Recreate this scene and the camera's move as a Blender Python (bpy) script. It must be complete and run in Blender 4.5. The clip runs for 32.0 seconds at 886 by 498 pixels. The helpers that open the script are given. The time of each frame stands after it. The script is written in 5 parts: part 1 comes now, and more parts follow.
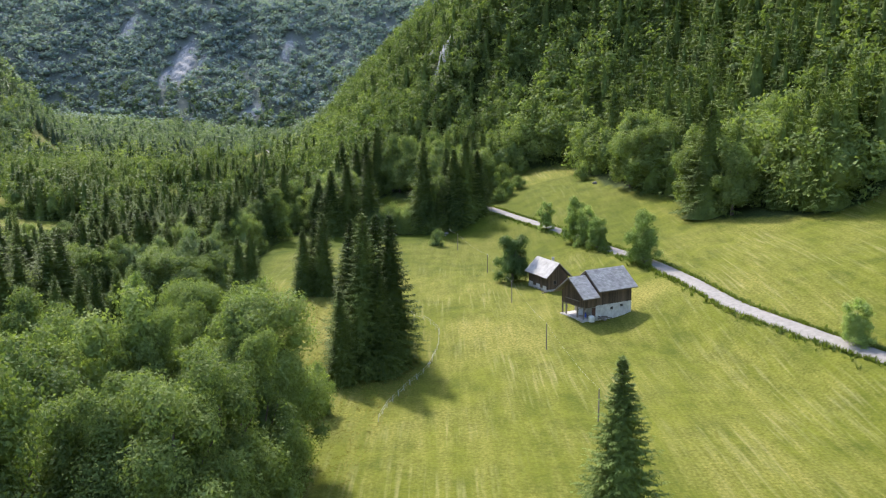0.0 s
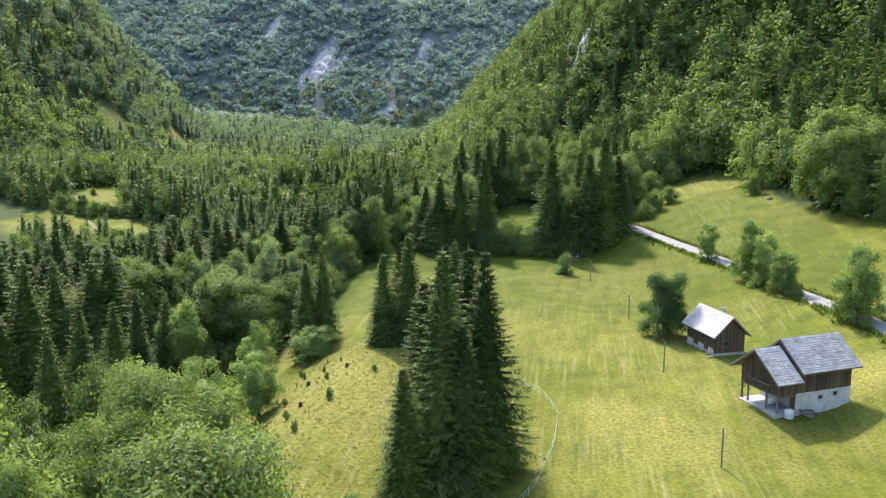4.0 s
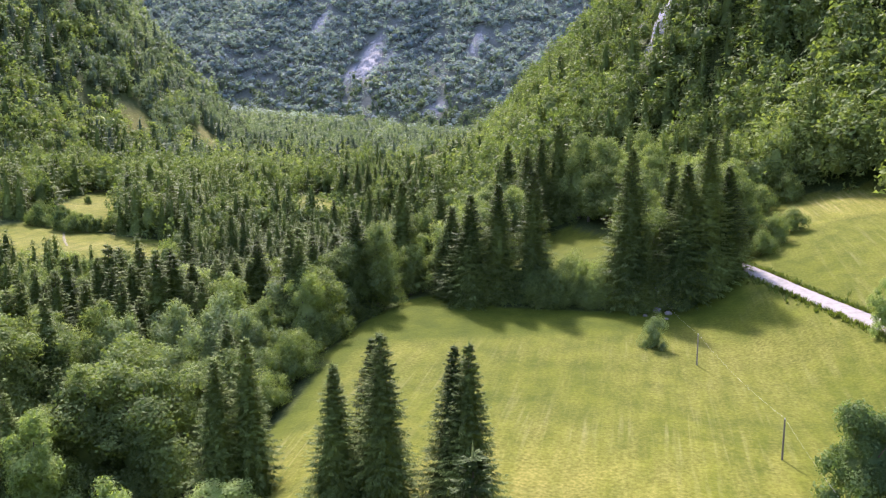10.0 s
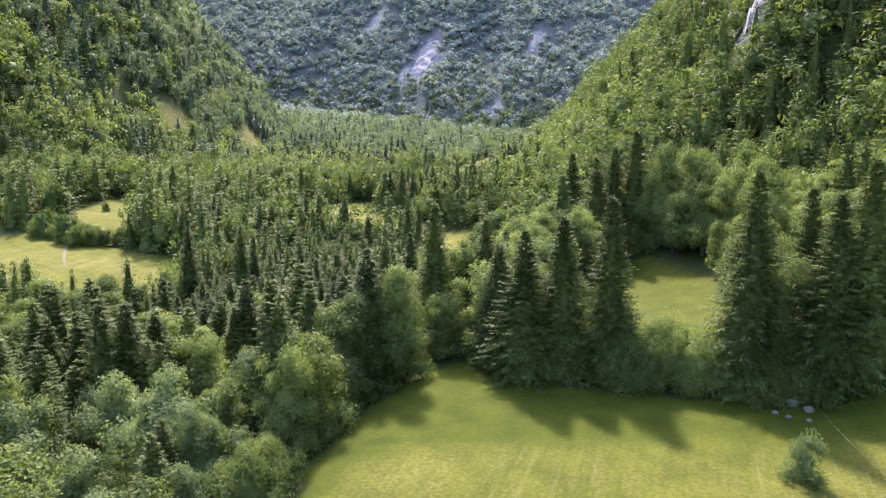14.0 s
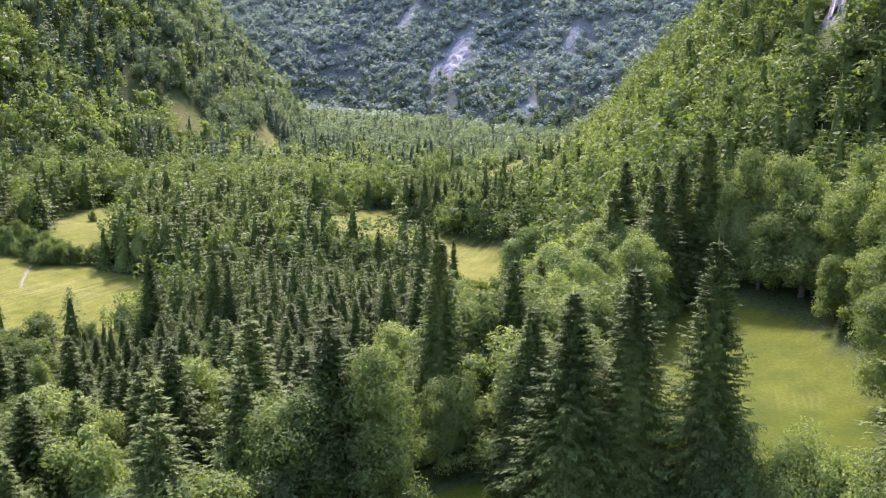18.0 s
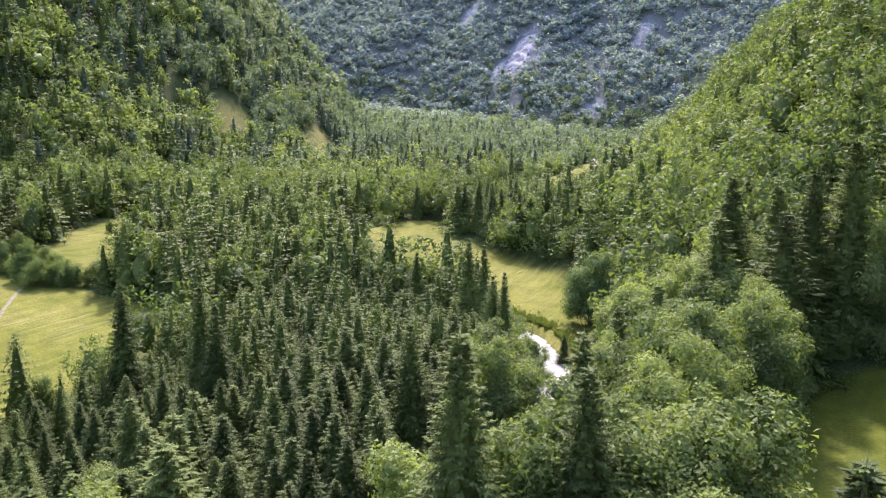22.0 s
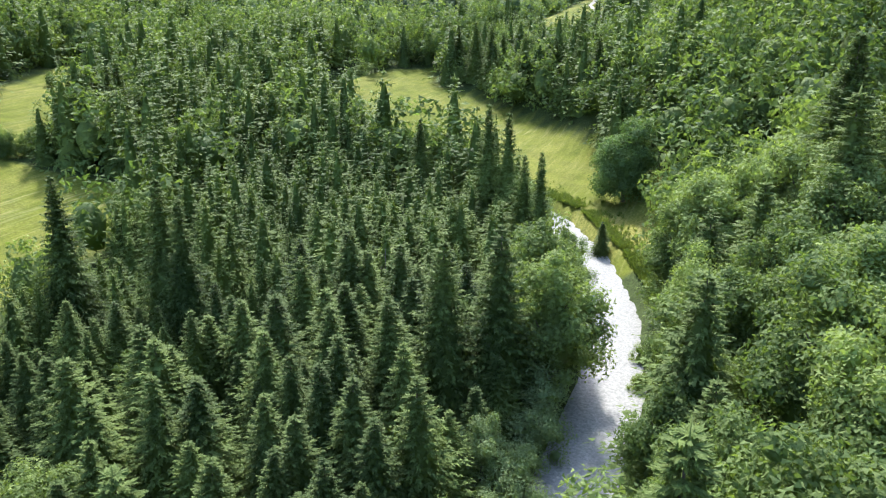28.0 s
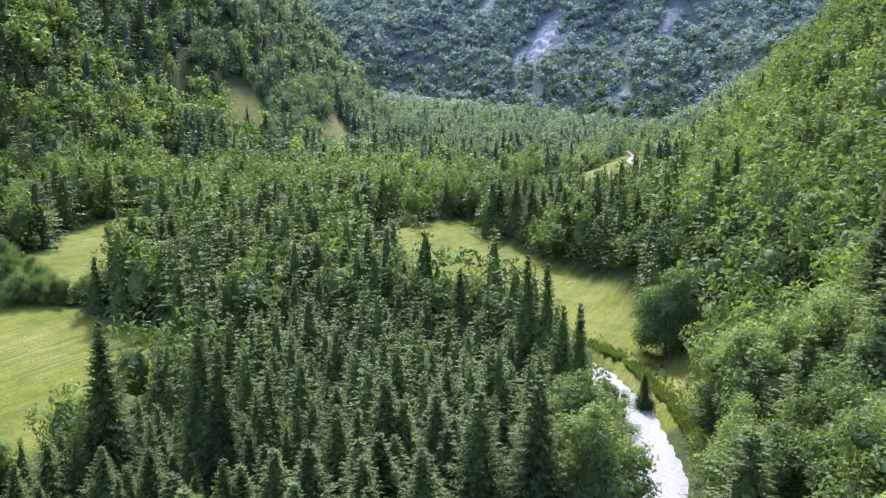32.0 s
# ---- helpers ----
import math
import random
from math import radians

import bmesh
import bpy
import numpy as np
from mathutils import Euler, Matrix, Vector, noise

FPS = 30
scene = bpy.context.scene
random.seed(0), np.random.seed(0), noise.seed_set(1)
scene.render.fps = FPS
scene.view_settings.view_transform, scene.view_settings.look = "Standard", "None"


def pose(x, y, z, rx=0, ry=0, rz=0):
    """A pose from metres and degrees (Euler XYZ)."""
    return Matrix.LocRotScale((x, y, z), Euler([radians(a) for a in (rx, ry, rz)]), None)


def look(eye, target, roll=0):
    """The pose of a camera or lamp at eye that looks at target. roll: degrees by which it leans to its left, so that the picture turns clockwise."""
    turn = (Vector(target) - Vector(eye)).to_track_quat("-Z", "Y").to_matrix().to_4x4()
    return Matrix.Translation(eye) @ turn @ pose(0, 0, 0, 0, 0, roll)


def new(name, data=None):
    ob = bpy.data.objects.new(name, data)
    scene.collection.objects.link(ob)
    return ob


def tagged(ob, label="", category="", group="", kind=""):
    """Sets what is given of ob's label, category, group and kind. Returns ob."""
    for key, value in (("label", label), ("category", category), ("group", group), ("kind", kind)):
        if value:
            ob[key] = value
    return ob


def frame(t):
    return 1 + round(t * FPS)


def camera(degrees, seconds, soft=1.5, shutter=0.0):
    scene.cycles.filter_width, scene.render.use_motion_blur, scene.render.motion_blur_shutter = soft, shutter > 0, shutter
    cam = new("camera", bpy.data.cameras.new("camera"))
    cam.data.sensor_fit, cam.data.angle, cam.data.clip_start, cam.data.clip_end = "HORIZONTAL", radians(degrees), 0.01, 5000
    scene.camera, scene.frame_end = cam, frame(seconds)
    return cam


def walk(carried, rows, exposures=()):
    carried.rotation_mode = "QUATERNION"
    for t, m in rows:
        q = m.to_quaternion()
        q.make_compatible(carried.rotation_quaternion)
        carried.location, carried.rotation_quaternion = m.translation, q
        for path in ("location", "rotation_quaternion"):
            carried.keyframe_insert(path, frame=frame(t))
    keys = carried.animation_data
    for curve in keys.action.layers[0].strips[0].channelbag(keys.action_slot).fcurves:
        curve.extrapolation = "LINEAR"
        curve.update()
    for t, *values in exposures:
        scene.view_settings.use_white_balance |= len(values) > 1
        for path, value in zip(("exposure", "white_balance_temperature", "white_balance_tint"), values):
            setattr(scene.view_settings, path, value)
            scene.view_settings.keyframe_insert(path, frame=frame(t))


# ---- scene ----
cam = camera(58.29, 32.0, 1.2)
# seconds, place, then turn to the left, tilt up and lean in degrees
PATH = [
    (0, 0.00, -0.00, 40.00, -0.001, -9.658, -0.573),
    (0.5, 0.37, 6.00, 39.79, 1.590, -9.645, -0.566),
    (1, 0.72, 11.99, 39.59, 3.164, -9.597, -0.530),
    (1.5, 1.04, 17.93, 39.39, 4.755, -9.571, -0.468),
    (2, 1.31, 23.81, 39.19, 6.304, -9.553, -0.431),
    (2.5, 1.50, 29.61, 39.00, 7.383, -9.541, -0.442),
    (3, 1.59, 35.30, 38.83, 8.424, -9.509, -0.450),
    (3.5, 1.55, 40.86, 38.70, 9.322, -9.491, -0.293),
    (5.5, 0.28, 62.22, 38.09, 10.389, -9.540, -0.315),
    (6, -0.14, 67.69, 37.99, 10.857, -9.490, -0.251),
    (6.5, -0.67, 73.16, 37.90, 11.237, -9.537, -0.157),
    (7, -1.22, 78.60, 37.80, 11.609, -9.539, -0.170),
    (7.5, -1.78, 84.06, 37.72, 11.960, -9.534, -0.194),
    (8, -2.36, 89.54, 37.62, 12.261, -9.526, -0.177),
    (8.5, -3.00, 95.01, 37.53, 12.570, -9.544, -0.123),
    (9, -3.71, 100.45, 37.46, 12.885, -9.535, -0.114),
    (9.5, -4.52, 105.86, 37.44, 13.205, -9.552, -0.169),
    (10, -5.43, 111.23, 37.45, 13.696, -9.574, -0.299),
    (10.5, -6.40, 116.55, 37.55, 14.217, -9.570, -0.294),
    (11, -7.42, 121.83, 37.72, 14.727, -9.580, -0.243),
    (11.5, -8.46, 127.11, 37.89, 15.242, -9.568, -0.183),
    (12, -9.51, 132.42, 38.00, 15.754, -9.579, -0.074),
    (12.5, -10.59, 137.74, 38.05, 16.249, -9.552, 0.044),
    (13, -11.71, 143.03, 38.09, 16.742, -9.562, 0.087),
    (13.5, -12.88, 148.32, 38.12, 17.259, -9.548, 0.107),
    (14, -14.04, 153.59, 38.11, 17.727, -9.562, 0.114),
    (14.5, -15.20, 158.87, 38.03, 18.228, -9.578, 0.154),
    (15, -16.37, 164.17, 37.96, 18.690, -9.581, 0.078),
    (15.5, -17.60, 169.47, 37.85, 19.142, -9.614, -0.033),
    (17.5, -22.76, 189.48, 37.70, 19.982, -9.608, -0.027),
    (18, -24.05, 194.23, 37.69, 20.157, -9.586, 0.086),
    (18.5, -25.33, 198.91, 37.65, 20.351, -9.607, 0.179),
    (19, -26.60, 203.54, 37.59, 20.504, -9.647, 0.230),
    (19.5, -27.85, 208.18, 37.54, 22.242, -9.661, 0.282),
    (20, -29.09, 212.85, 37.53, 24.347, -9.668, 0.323),
    (20.5, -30.38, 217.56, 37.57, 24.567, -9.669, 0.308),
    (21, -31.75, 222.29, 37.69, 24.626, -9.670, 0.296),
    (21.5, -33.28, 226.97, 37.89, 24.673, -9.666, 0.208),
    (22, -35.02, 231.46, 38.09, 24.695, -9.631, 0.157),
    (22.5, -37.06, 235.61, 38.24, 24.693, -9.639, 0.167),
    (23, -39.45, 239.35, 38.33, 24.567, -9.639, 0.228),
    (23.5, -42.21, 242.69, 38.40, 24.496, -9.673, 0.276),
    (24, -45.09, 245.64, 38.48, 24.385, -9.722, 0.212),
    (24.5, -47.78, 248.20, 38.55, 24.277, -9.756, 0.131),
    (26.5, -53.40, 254.88, 38.40, 23.443, -16.360, 0.335),
    (27, -54.03, 255.45, 38.19, 23.050, -18.056, 0.391),
    (27.5, -54.42, 255.80, 38.07, 22.731, -19.638, 0.438),
    (28, -54.66, 256.01, 38.00, 22.502, -21.059, 0.456),
    (28.5, -54.82, 256.15, 37.94, 22.354, -22.386, 0.331),
    (29, -54.90, 256.22, 37.91, 22.281, -23.163, 0.263),
    (30, -54.94, 256.07, 37.97, 20.749, -23.674, -0.191),
    (30.5, -54.82, 255.94, 38.02, 20.706, -20.436, -0.235),
    (31, -54.65, 255.79, 38.08, 20.699, -16.997, -0.192),
    (31.5, -54.36, 255.74, 38.09, 23.126, -13.561, -0.047),
    (32, -53.89, 255.95, 38.17, 25.748, -10.381, 0.111),
]
LIGHT = [(0, 1.70, 6350, 17), (3.5, 1.95, 6250, 17), (9, 2.12, 6300, 33), (15, 2.24, 6250, 38), (24.5, 2.18, 6250, 38), (27.5, 2.15, 6050, 17), (30.5, 2.17, 5550, 1), (32, 2.08, 5650, 22)]
walk(cam, [(t, pose(x, y, z, 90 + tilt, 0, turn) @ pose(0, 0, 0, 0, 0, lean)) for t, x, y, z, turn, tilt, lean in PATH], LIGHT)

# ---- world, sun and exposure ----
SUN_AZ = math.atan2(-0.455, 0.89)        # clockwise from +y
SUN_EL = radians(47)
world = bpy.data.worlds.new("sky")
scene.world = world
world.use_nodes = True
wn = world.node_tree
bg = wn.nodes["Background"]
sky = wn.nodes.new("ShaderNodeTexSky")
sky.sky_type = "NISHITA"
sky.sun_disc = False
sky.sun_elevation, sky.sun_rotation = SUN_EL, SUN_AZ
sky.air_density, sky.dust_density, sky.ozone_density = 1.0, 1.6, 1.4
wn.links.new(sky.outputs[0], bg.inputs[0])
bg.inputs[1].default_value = 0.15
sun_data = bpy.data.lights.new("sun", "SUN")
sun_data.energy, sun_data.angle, sun_data.color = 2.1, radians(3.5), (1.0, 0.95, 0.86)
sun = new("sun", sun_data)
sun_dir = Vector((math.sin(SUN_AZ) * math.cos(SUN_EL), math.cos(SUN_AZ) * math.cos(SUN_EL), math.sin(SUN_EL)))
sun.matrix_world = look(sun_dir * 300, (0, 0, 0))

# ---- materials ----


def material(name, rough=0.8, metallic=0.0):
    m = bpy.data.materials.new(name)
    m.use_nodes = True
    n = m.node_tree
    b = n.nodes["Principled BSDF"]
    b.inputs["Roughness"].default_value = rough
    b.inputs["Metallic"].default_value = metallic
    return m, n, b


def node(n, kind, **sets):
    x = n.nodes.new("ShaderNode" + kind)
    for key, value in sets.items():
        x.inputs[key].default_value = value
    return x


def noise_tex(n, scale, detail=4, vec=None, rough=0.55):
    x = node(n, "TexNoise", Scale=scale, Detail=detail, Roughness=rough)
    if vec is None:
        vec = n.nodes.new("ShaderNodeNewGeometry").outputs["Position"]
    n.links.new(vec, x.inputs["Vector"])
    return x.outputs["Fac"]


def ramp(n, fac, *stops):
    x = n.nodes.new("ShaderNodeValToRGB")
    e = x.color_ramp.elements
    while len(e) < len(stops):
        e.new(0.5)
    for k, (at, col) in zip(e, stops):
        k.position = at
        k.color = (*col, 1) if len(col) == 3 else col
    n.links.new(fac, x.inputs[0])
    return x.outputs[0]


def mix(n, fac, a, b, kind="MIX"):
    x = n.nodes.new("ShaderNodeMix")
    x.data_type, x.blend_type = "RGBA", kind
    for socket, value in ((0, fac), (6, a), (7, b)):
        if hasattr(value, "links"):
            n.links.new(value, x.inputs[socket])
        else:
            x.inputs[socket].default_value = (*value, 1) if isinstance(value, tuple) and len(value) == 3 else value
    return x.outputs[2]


def maths(n, op, a, b=0.0):
    x = n.nodes.new("ShaderNodeMath")
    x.operation = op
    for socket, value in ((0, a), (1, b)):
        if hasattr(value, "links"):
            n.links.new(value, x.inputs[socket])
        else:
            x.inputs[socket].default_value = value
    return x.outputs[0]


def bump(n, b, fac, strength, distance):
    x = node(n, "Bump", Strength=strength, Distance=distance)
    n.links.new(fac, x.inputs["Height"])
    n.links.new(x.outputs[0], b.inputs["Normal"])


def foliage(name, dark, light, island=True, thin=0.35):
    """Leaves: a tint that changes from tree to tree and from leaf to leaf, with light coming through."""
    m, n, b = material(name, 0.8)
    g = n.nodes.new("ShaderNodeNewGeometry")
    stand_, one = noise_tex(n, 0.014, 3), noise_tex(n, 0.10, 2)
    info = n.nodes.new("ShaderNodeObjectInfo")
    t = maths(n, "ADD", maths(n, "MULTIPLY", one, 1.5), maths(n, "MULTIPLY", stand_, 0.8))
    t = maths(n, "ADD", t, maths(n, "MULTIPLY", info.outputs["Random"], 0.4))
    t = maths(n, "ADD", t, maths(n, "MULTIPLY", g.outputs["Random Per Island"], 0.28))
    clump = noise_tex(n, 1.1, 4, rough=0.65)
    t = maths(n, "ADD", t, maths(n, "MULTIPLY", clump, 0.7))
    col = ramp(n, maths(n, "SUBTRACT", t, 1.36), (0.1, dark), (0.9, light))
    bump(n, b, noise_tex(n, 1.6, 5, rough=0.7), 0.45, 0.5)
    n.links.new(col, b.inputs["Base Color"])
    b.inputs["Specular IOR Level"].default_value = 0.12
    b.inputs["Roughness"].default_value = 0.6
    tr = n.nodes.new("ShaderNodeBsdfTranslucent")
    n.links.new(mix(n, 1.0, col, (1.15, 1.25, 0.5), "MULTIPLY"), tr.inputs[0])
    s = n.nodes.new("ShaderNodeMixShader")
    s.inputs[0].default_value = thin
    n.links.new(b.outputs[0], s.inputs[1])
    n.links.new(tr.outputs[0], s.inputs[2])
    n.links.new(s.outputs[0], n.nodes["Material Output"].inputs[0])
    return m


M_SPRUCE = foliage("spruce needles", (0.053, 0.084, 0.024), (0.174, 0.234, 0.060), thin=0.28)
M_LEAF = foliage("beech leaves", (0.094, 0.142, 0.045), (0.276, 0.345, 0.108), thin=0.40)
M_WILLOW = foliage("willow leaves", (0.120, 0.176, 0.074), (0.275, 0.345, 0.150), thin=0.40)
# bluer copies of the two foliages above, with distance haze in the colour
M_HAZED_SPRUCE = foliage("spruce needles with blue haze", (0.053, 0.083, 0.050), (0.146, 0.198, 0.116), thin=0.28)
M_HAZED_LEAF = foliage("beech leaves with blue haze", (0.092, 0.138, 0.078), (0.236, 0.302, 0.172), thin=0.40)
# light green ash, brightened further so sunlight is part of the colour
M_SUNNY_ASH = foliage("ash leaves toned for sun", (0.150, 0.222, 0.066), (0.365, 0.460, 0.158), thin=0.42)
# pale blue tint here is distance haze put into the leaf colour
M_HAZED_SCRUB = foliage("mountain scrub with blue haze", (0.215, 0.285, 0.345), (0.275, 0.345, 0.40), thin=0.5)
M_MAPLE = foliage("maple leaves", (0.058, 0.105, 0.038), (0.161, 0.240, 0.079), thin=0.4)


def bark_material():
    m, n, b = material("bark", 0.9)
    f = noise_tex(n, 3.0, 5)
    n.links.new(ramp(n, f, (0.3, (0.05, 0.04, 0.03)), (0.7, (0.16, 0.13, 0.10))), b.inputs["Base Color"])
    bump(n, b, f, 0.6, 0.05)
    return m


M_BARK = bark_material()

# ---- shape of the land ----


def curve_of(*pairs):
    a = np.array(pairs, float)
    return lambda y: np.interp(y, a[:, 0], a[:, 1])


edge_x = curve_of((-300, -40), (0, -40), (100, -43), (150, -47), (185, -50), (210, -57), (230, -66), (270, -62), (320, -54), (360, -56), (400, -61), (440, -82), (480, -106),
                  (520, -146), (565, -188), (640, -172), (720, -178), (1000, -230), (2500, -300))
foot_x = curve_of((-300, 140), (0, 122), (150, 110), (190, 98), (215, 84), (240, 79), (290, 66), (330, 42), (380, -5), (414, -54), (480, -88), (520, -104), (565, -118),
                  (640, -124), (720, -132), (1000, -200), (1400, -280), (2500, -300))
left_x = curve_of((-300, -330), (300, -315), (420, -305), (500, -305), (700, -335), (770, -350), (860, -385), (940, -425), (1000, -520), (1100, -700), (1200, -900), (2500, -1200))
road_x = curve_of((-300, 160), (20, 100), (92, 75), (116, 66), (145.5, 54.8), (169, 50.5), (182, 48.5), (202, 43), (216, 39), (235, 33), (268, 19), (296, 8), (330, -2), (372, -30), (420, -75), (2500, -300))
RIVER = [(-97, -60), (-95, 60), (-93, 120), (-90, 180), (-80, 230), (-72, 280), (-67.5, 320), (-68, 345), (-72.5, 365), (-81, 385), (-92, 402), (-115, 420),
         (-160, 445), (-200, 500), (-209, 550), (-222, 620), (-232, 720), (-260, 850), (-300, 1000)]
ROAD = [(100, 20), (75, 92), (66, 116), (61, 128), (54.8, 145.5), (50.5, 169), (48.5, 182), (43, 202), (39, 216), (33, 235), (19, 268), (8, 292), (2, 306)]
FAR_ROAD = [(-120, 600), (-135, 640), (-148, 690), (-160, 727), (-165, 765), (-190, 850)]



def smooth(t):
    t = np.clip(t, 0, 1)
    return t * t * (3 - 2 * t)


def away(x, y, line):
    """The distance from a line of points."""
    best = np.full(np.shape(x), 1e9)
    for (ax, ay), (bx, by) in zip(line[:-1], line[1:]):
        dx, dy = bx - ax, by - ay
        t = np.clip(((x - ax) * dx + (y - ay) * dy) / (dx * dx + dy * dy), 0, 1)
        best = np.minimum(best, np.hypot(x - ax - t * dx, y - ay - t * dy))
    return best


def waves(x, y, size, seed):
    """Soft random relief, about -1 to 1."""
    r = np.random.RandomState(seed)
    out = 0 * x
    for k in range(7):
        a, s, p = r.rand() * 6.283, size * (0.45 + 0.3 * k), r.rand() * 6.283
        out = out + np.sin((x * np.cos(a) + y * np.sin(a)) * 6.283 / s + p) / 7 * 1.6
    return out


def rise(d, steep, round_, low):
    d = np.maximum(d, 0)
    return steep * (np.sqrt(d * d + round_ * round_) - round_) + low * d


def land(x, y):
    x, y = np.asarray(x, float), np.asarray(y, float)
    low = -12 + 0.09 * np.maximum(0, -150 - x) + 0.012 * np.maximum(y - 560, 0)
    s = x - road_x(y)
    terrace = -0.6 + 5.9 * smooth((s + 21) / 23) + 0.24 * np.maximum(s - 2, 0) + 0.02 * np.clip(x - 10, -60, 0) - 1.8 * smooth((178 - y) / 60) + 0.035 * np.clip(y - 215, 0, 60) + 5 * smooth((y - 560) / 60)
    terrace = terrace - 1.6 * smooth((10 - x) / 14) * np.exp(-((y - 140) / 34) ** 2) + 3.2 * np.exp(-((x + 30) / 15) ** 2 - ((y - 155) / 26) ** 2)
    z = low + (terrace - low) * smooth((x - edge_x(y) + 14) / 28)
    d_r, d_l = x - foot_x(y), left_x(y) - x
    d_far = y - 1150 + 0.12 * x + 40 * waves(x, y, 500, 5)
    gully = 1 + 0.22 * waves(x, y, 160, 2)
    right = rise(d_r, 0.8, 35, 0.1) * (1 - 0.3 * smooth((y - 620) / 400) - 0.22 * smooth((d_r - 50) / 90) * smooth((y - 440) / 110))
    z = z + np.maximum(np.maximum(right, rise(d_l, 0.9, 30, 0.15)) * gully, rise(d_far, 0.62, 80, 0.15) * (1 + 0.12 * waves(x, y, 300, 9)))
    z = z + 0.3 * waves(x, y, 40, 3) + 0.85 * np.exp(-((x - 26) / 11) ** 2 - ((y - 164) / 22) ** 2) + 0.5 * np.exp(-((x - 25.5) / 4.5) ** 2 - ((y - 153.5) / 5) ** 2)
    river = away(x, y, RIVER)
    z = z + (np.minimum(z, -14.6) - z) * smooth((6.4 - river) / 3.4)
    return z


def inside(x, y, shape):
    """Whether points lie in a closed outline."""
    hit = np.zeros(np.shape(x), bool)
    for (ax, ay), (bx, by) in zip(shape, shape[1:] + shape[:1]):
        cross = (ay > y) != (by > y)
        with np.errstate(divide="ignore", invalid="ignore"):
            hit ^= cross & (x < (bx - ax) * (y - ay) / (by - ay + 1e-12) + ax)
    return hit


OPEN = {
    "main": [(-14, 40), (-17, 92), (-40, 117), (-64, 126), (-92, 146), (-88, 172), (-62, 190), (-52, 213), (-54, 227), (-56, 250), (-53, 260), (-46, 271), (-27, 260), (-11, 262), (0, 264), (12, 270),
             (17, 292), (20, 330), (35, 335), (50, 326), (56, 268), (69, 239), (68, 212), (83, 195), (93, 188), (112, 192), (190, 240), (210, 160), (140, -60), (0, -60)],
    "clearing": [(-35, 272), (-37, 312), (-33, 352), (-24, 350), (-9, 326), (-6, 300), (-10, 272), (-24, 270)],
    "middle": [(-200, 508), (-195, 533), (-184, 550), (-176, 540), (-168, 526), (-136, 499), (-108, 472), (-94, 454), (-87, 430), (-71, 416), (-68, 378), (-76, 380), (-88, 402), (-110, 424), (-150, 448), (-185, 474)],
    "far": [(-158, 612), (-167, 690), (-174, 775), (-163, 768), (-143, 690), (-135, 650), (-134, 604), (-142, 580), (-148, 588)],
    "upper_left": [(-213, 390), (-230, 389), (-244, 397), (-258, 414), (-268, 438), (-275, 456), (-271, 474), (-258, 467), (-240, 437), (-221, 409)],
    "lower_left": [(-222, 374), (-172, 377), (-157, 352), (-150, 308), (-196, 300), (-236, 335), (-244, 384)],
    "hedge_row": [(-214, 373), (-250, 384), (-262, 400), (-246, 398), (-230, 390), (-214, 391), (-206, 400), (-203, 380)],
}


def mesh_np(name, verts, tris, mat, shade=False):
    me = bpy.data.meshes.new(name)
    verts, tris = np.asarray(verts, np.float32), np.asarray(tris, np.int32)
    k = tris.shape[1]
    me.vertices.add(len(verts))
    me.vertices.foreach_set("co", verts.ravel())
    me.loops.add(tris.size)
    me.loops.foreach_set("vertex_index", tris.ravel())
    me.polygons.add(len(tris))
    me.polygons.foreach_set("loop_start", np.arange(0, tris.size, k, dtype=np.int32))
    me.update(calc_edges=True)
    if shade:
        me.polygons.foreach_set("use_smooth", np.ones(len(tris), bool))
    me.materials.append(mat)
    return me


def spread(*parts):
    return np.concatenate([np.arange(a, b, s) for a, b, s in parts])


def sheet(name, xs, ys, height, mat, keep=None):
    gx, gy = np.meshgrid(xs, ys)
    v = np.stack([gx.ravel(), gy.ravel(), height(gx, gy).ravel()], 1)
    i = np.arange(len(ys) * len(xs)).reshape(len(ys), len(xs))
    q = np.stack([i[:-1, :-1], i[:-1, 1:], i[1:, 1:], i[1:, :-1]], -1).reshape(-1, 4)
    if keep is not None:
        q = q[keep(v[q].mean(1))]
        used, flat = np.unique(q, return_inverse=True)
        v, q = v[used], flat.reshape(-1, 4)
    return mesh_np(name, v, q, mat, True)


# worn and dry spots in the meadow: centre, half sizes, strength
DRY_SPOTS = [(9, 150, 6, 5, 1.3), (14, 141, 7, 6, 0.8), (4, 156, 5, 4, 0.8), (44, 165, 6, 4, 1.6), (38, 160, 4, 4, 1.2), (27, 137, 6, 4, 0.6)]

# rock patches: centre, half length across and along the slope, lift
ROCKS = [(-443, 1400, 20, 48, 5.0), (-408, 1395, 9, 20, 3.0), (-466, 1365, 8, 22, 3.0), (3.5, 447, 6, 9, 6.0), (-4.5, 487, 3, 7, 4.0), (-35.5, 461, 3, 8, 1.5), (-470, 680, 11, 14, 3.0),
         (-300, 1270, 22, 7, 1.5), (-560, 1480, 12, 26, 3.0), (-262, 1400, 10, 24, 3.0)]


def rocky(x, y, grow=1.0):
    out = np.zeros(np.shape(x))
    for cx, cy, a, b, _ in ROCKS:
        out = np.maximum(out, 1 - np.hypot((x - cx) / (a * grow), (y - cy) / (b * grow)))
    return out


CLEARED = [[(-377, 628), (-377, 664), (-352, 642), (-349, 606)], [(-362, 690), (-378, 758), (-334, 726), (-324, 668)]]


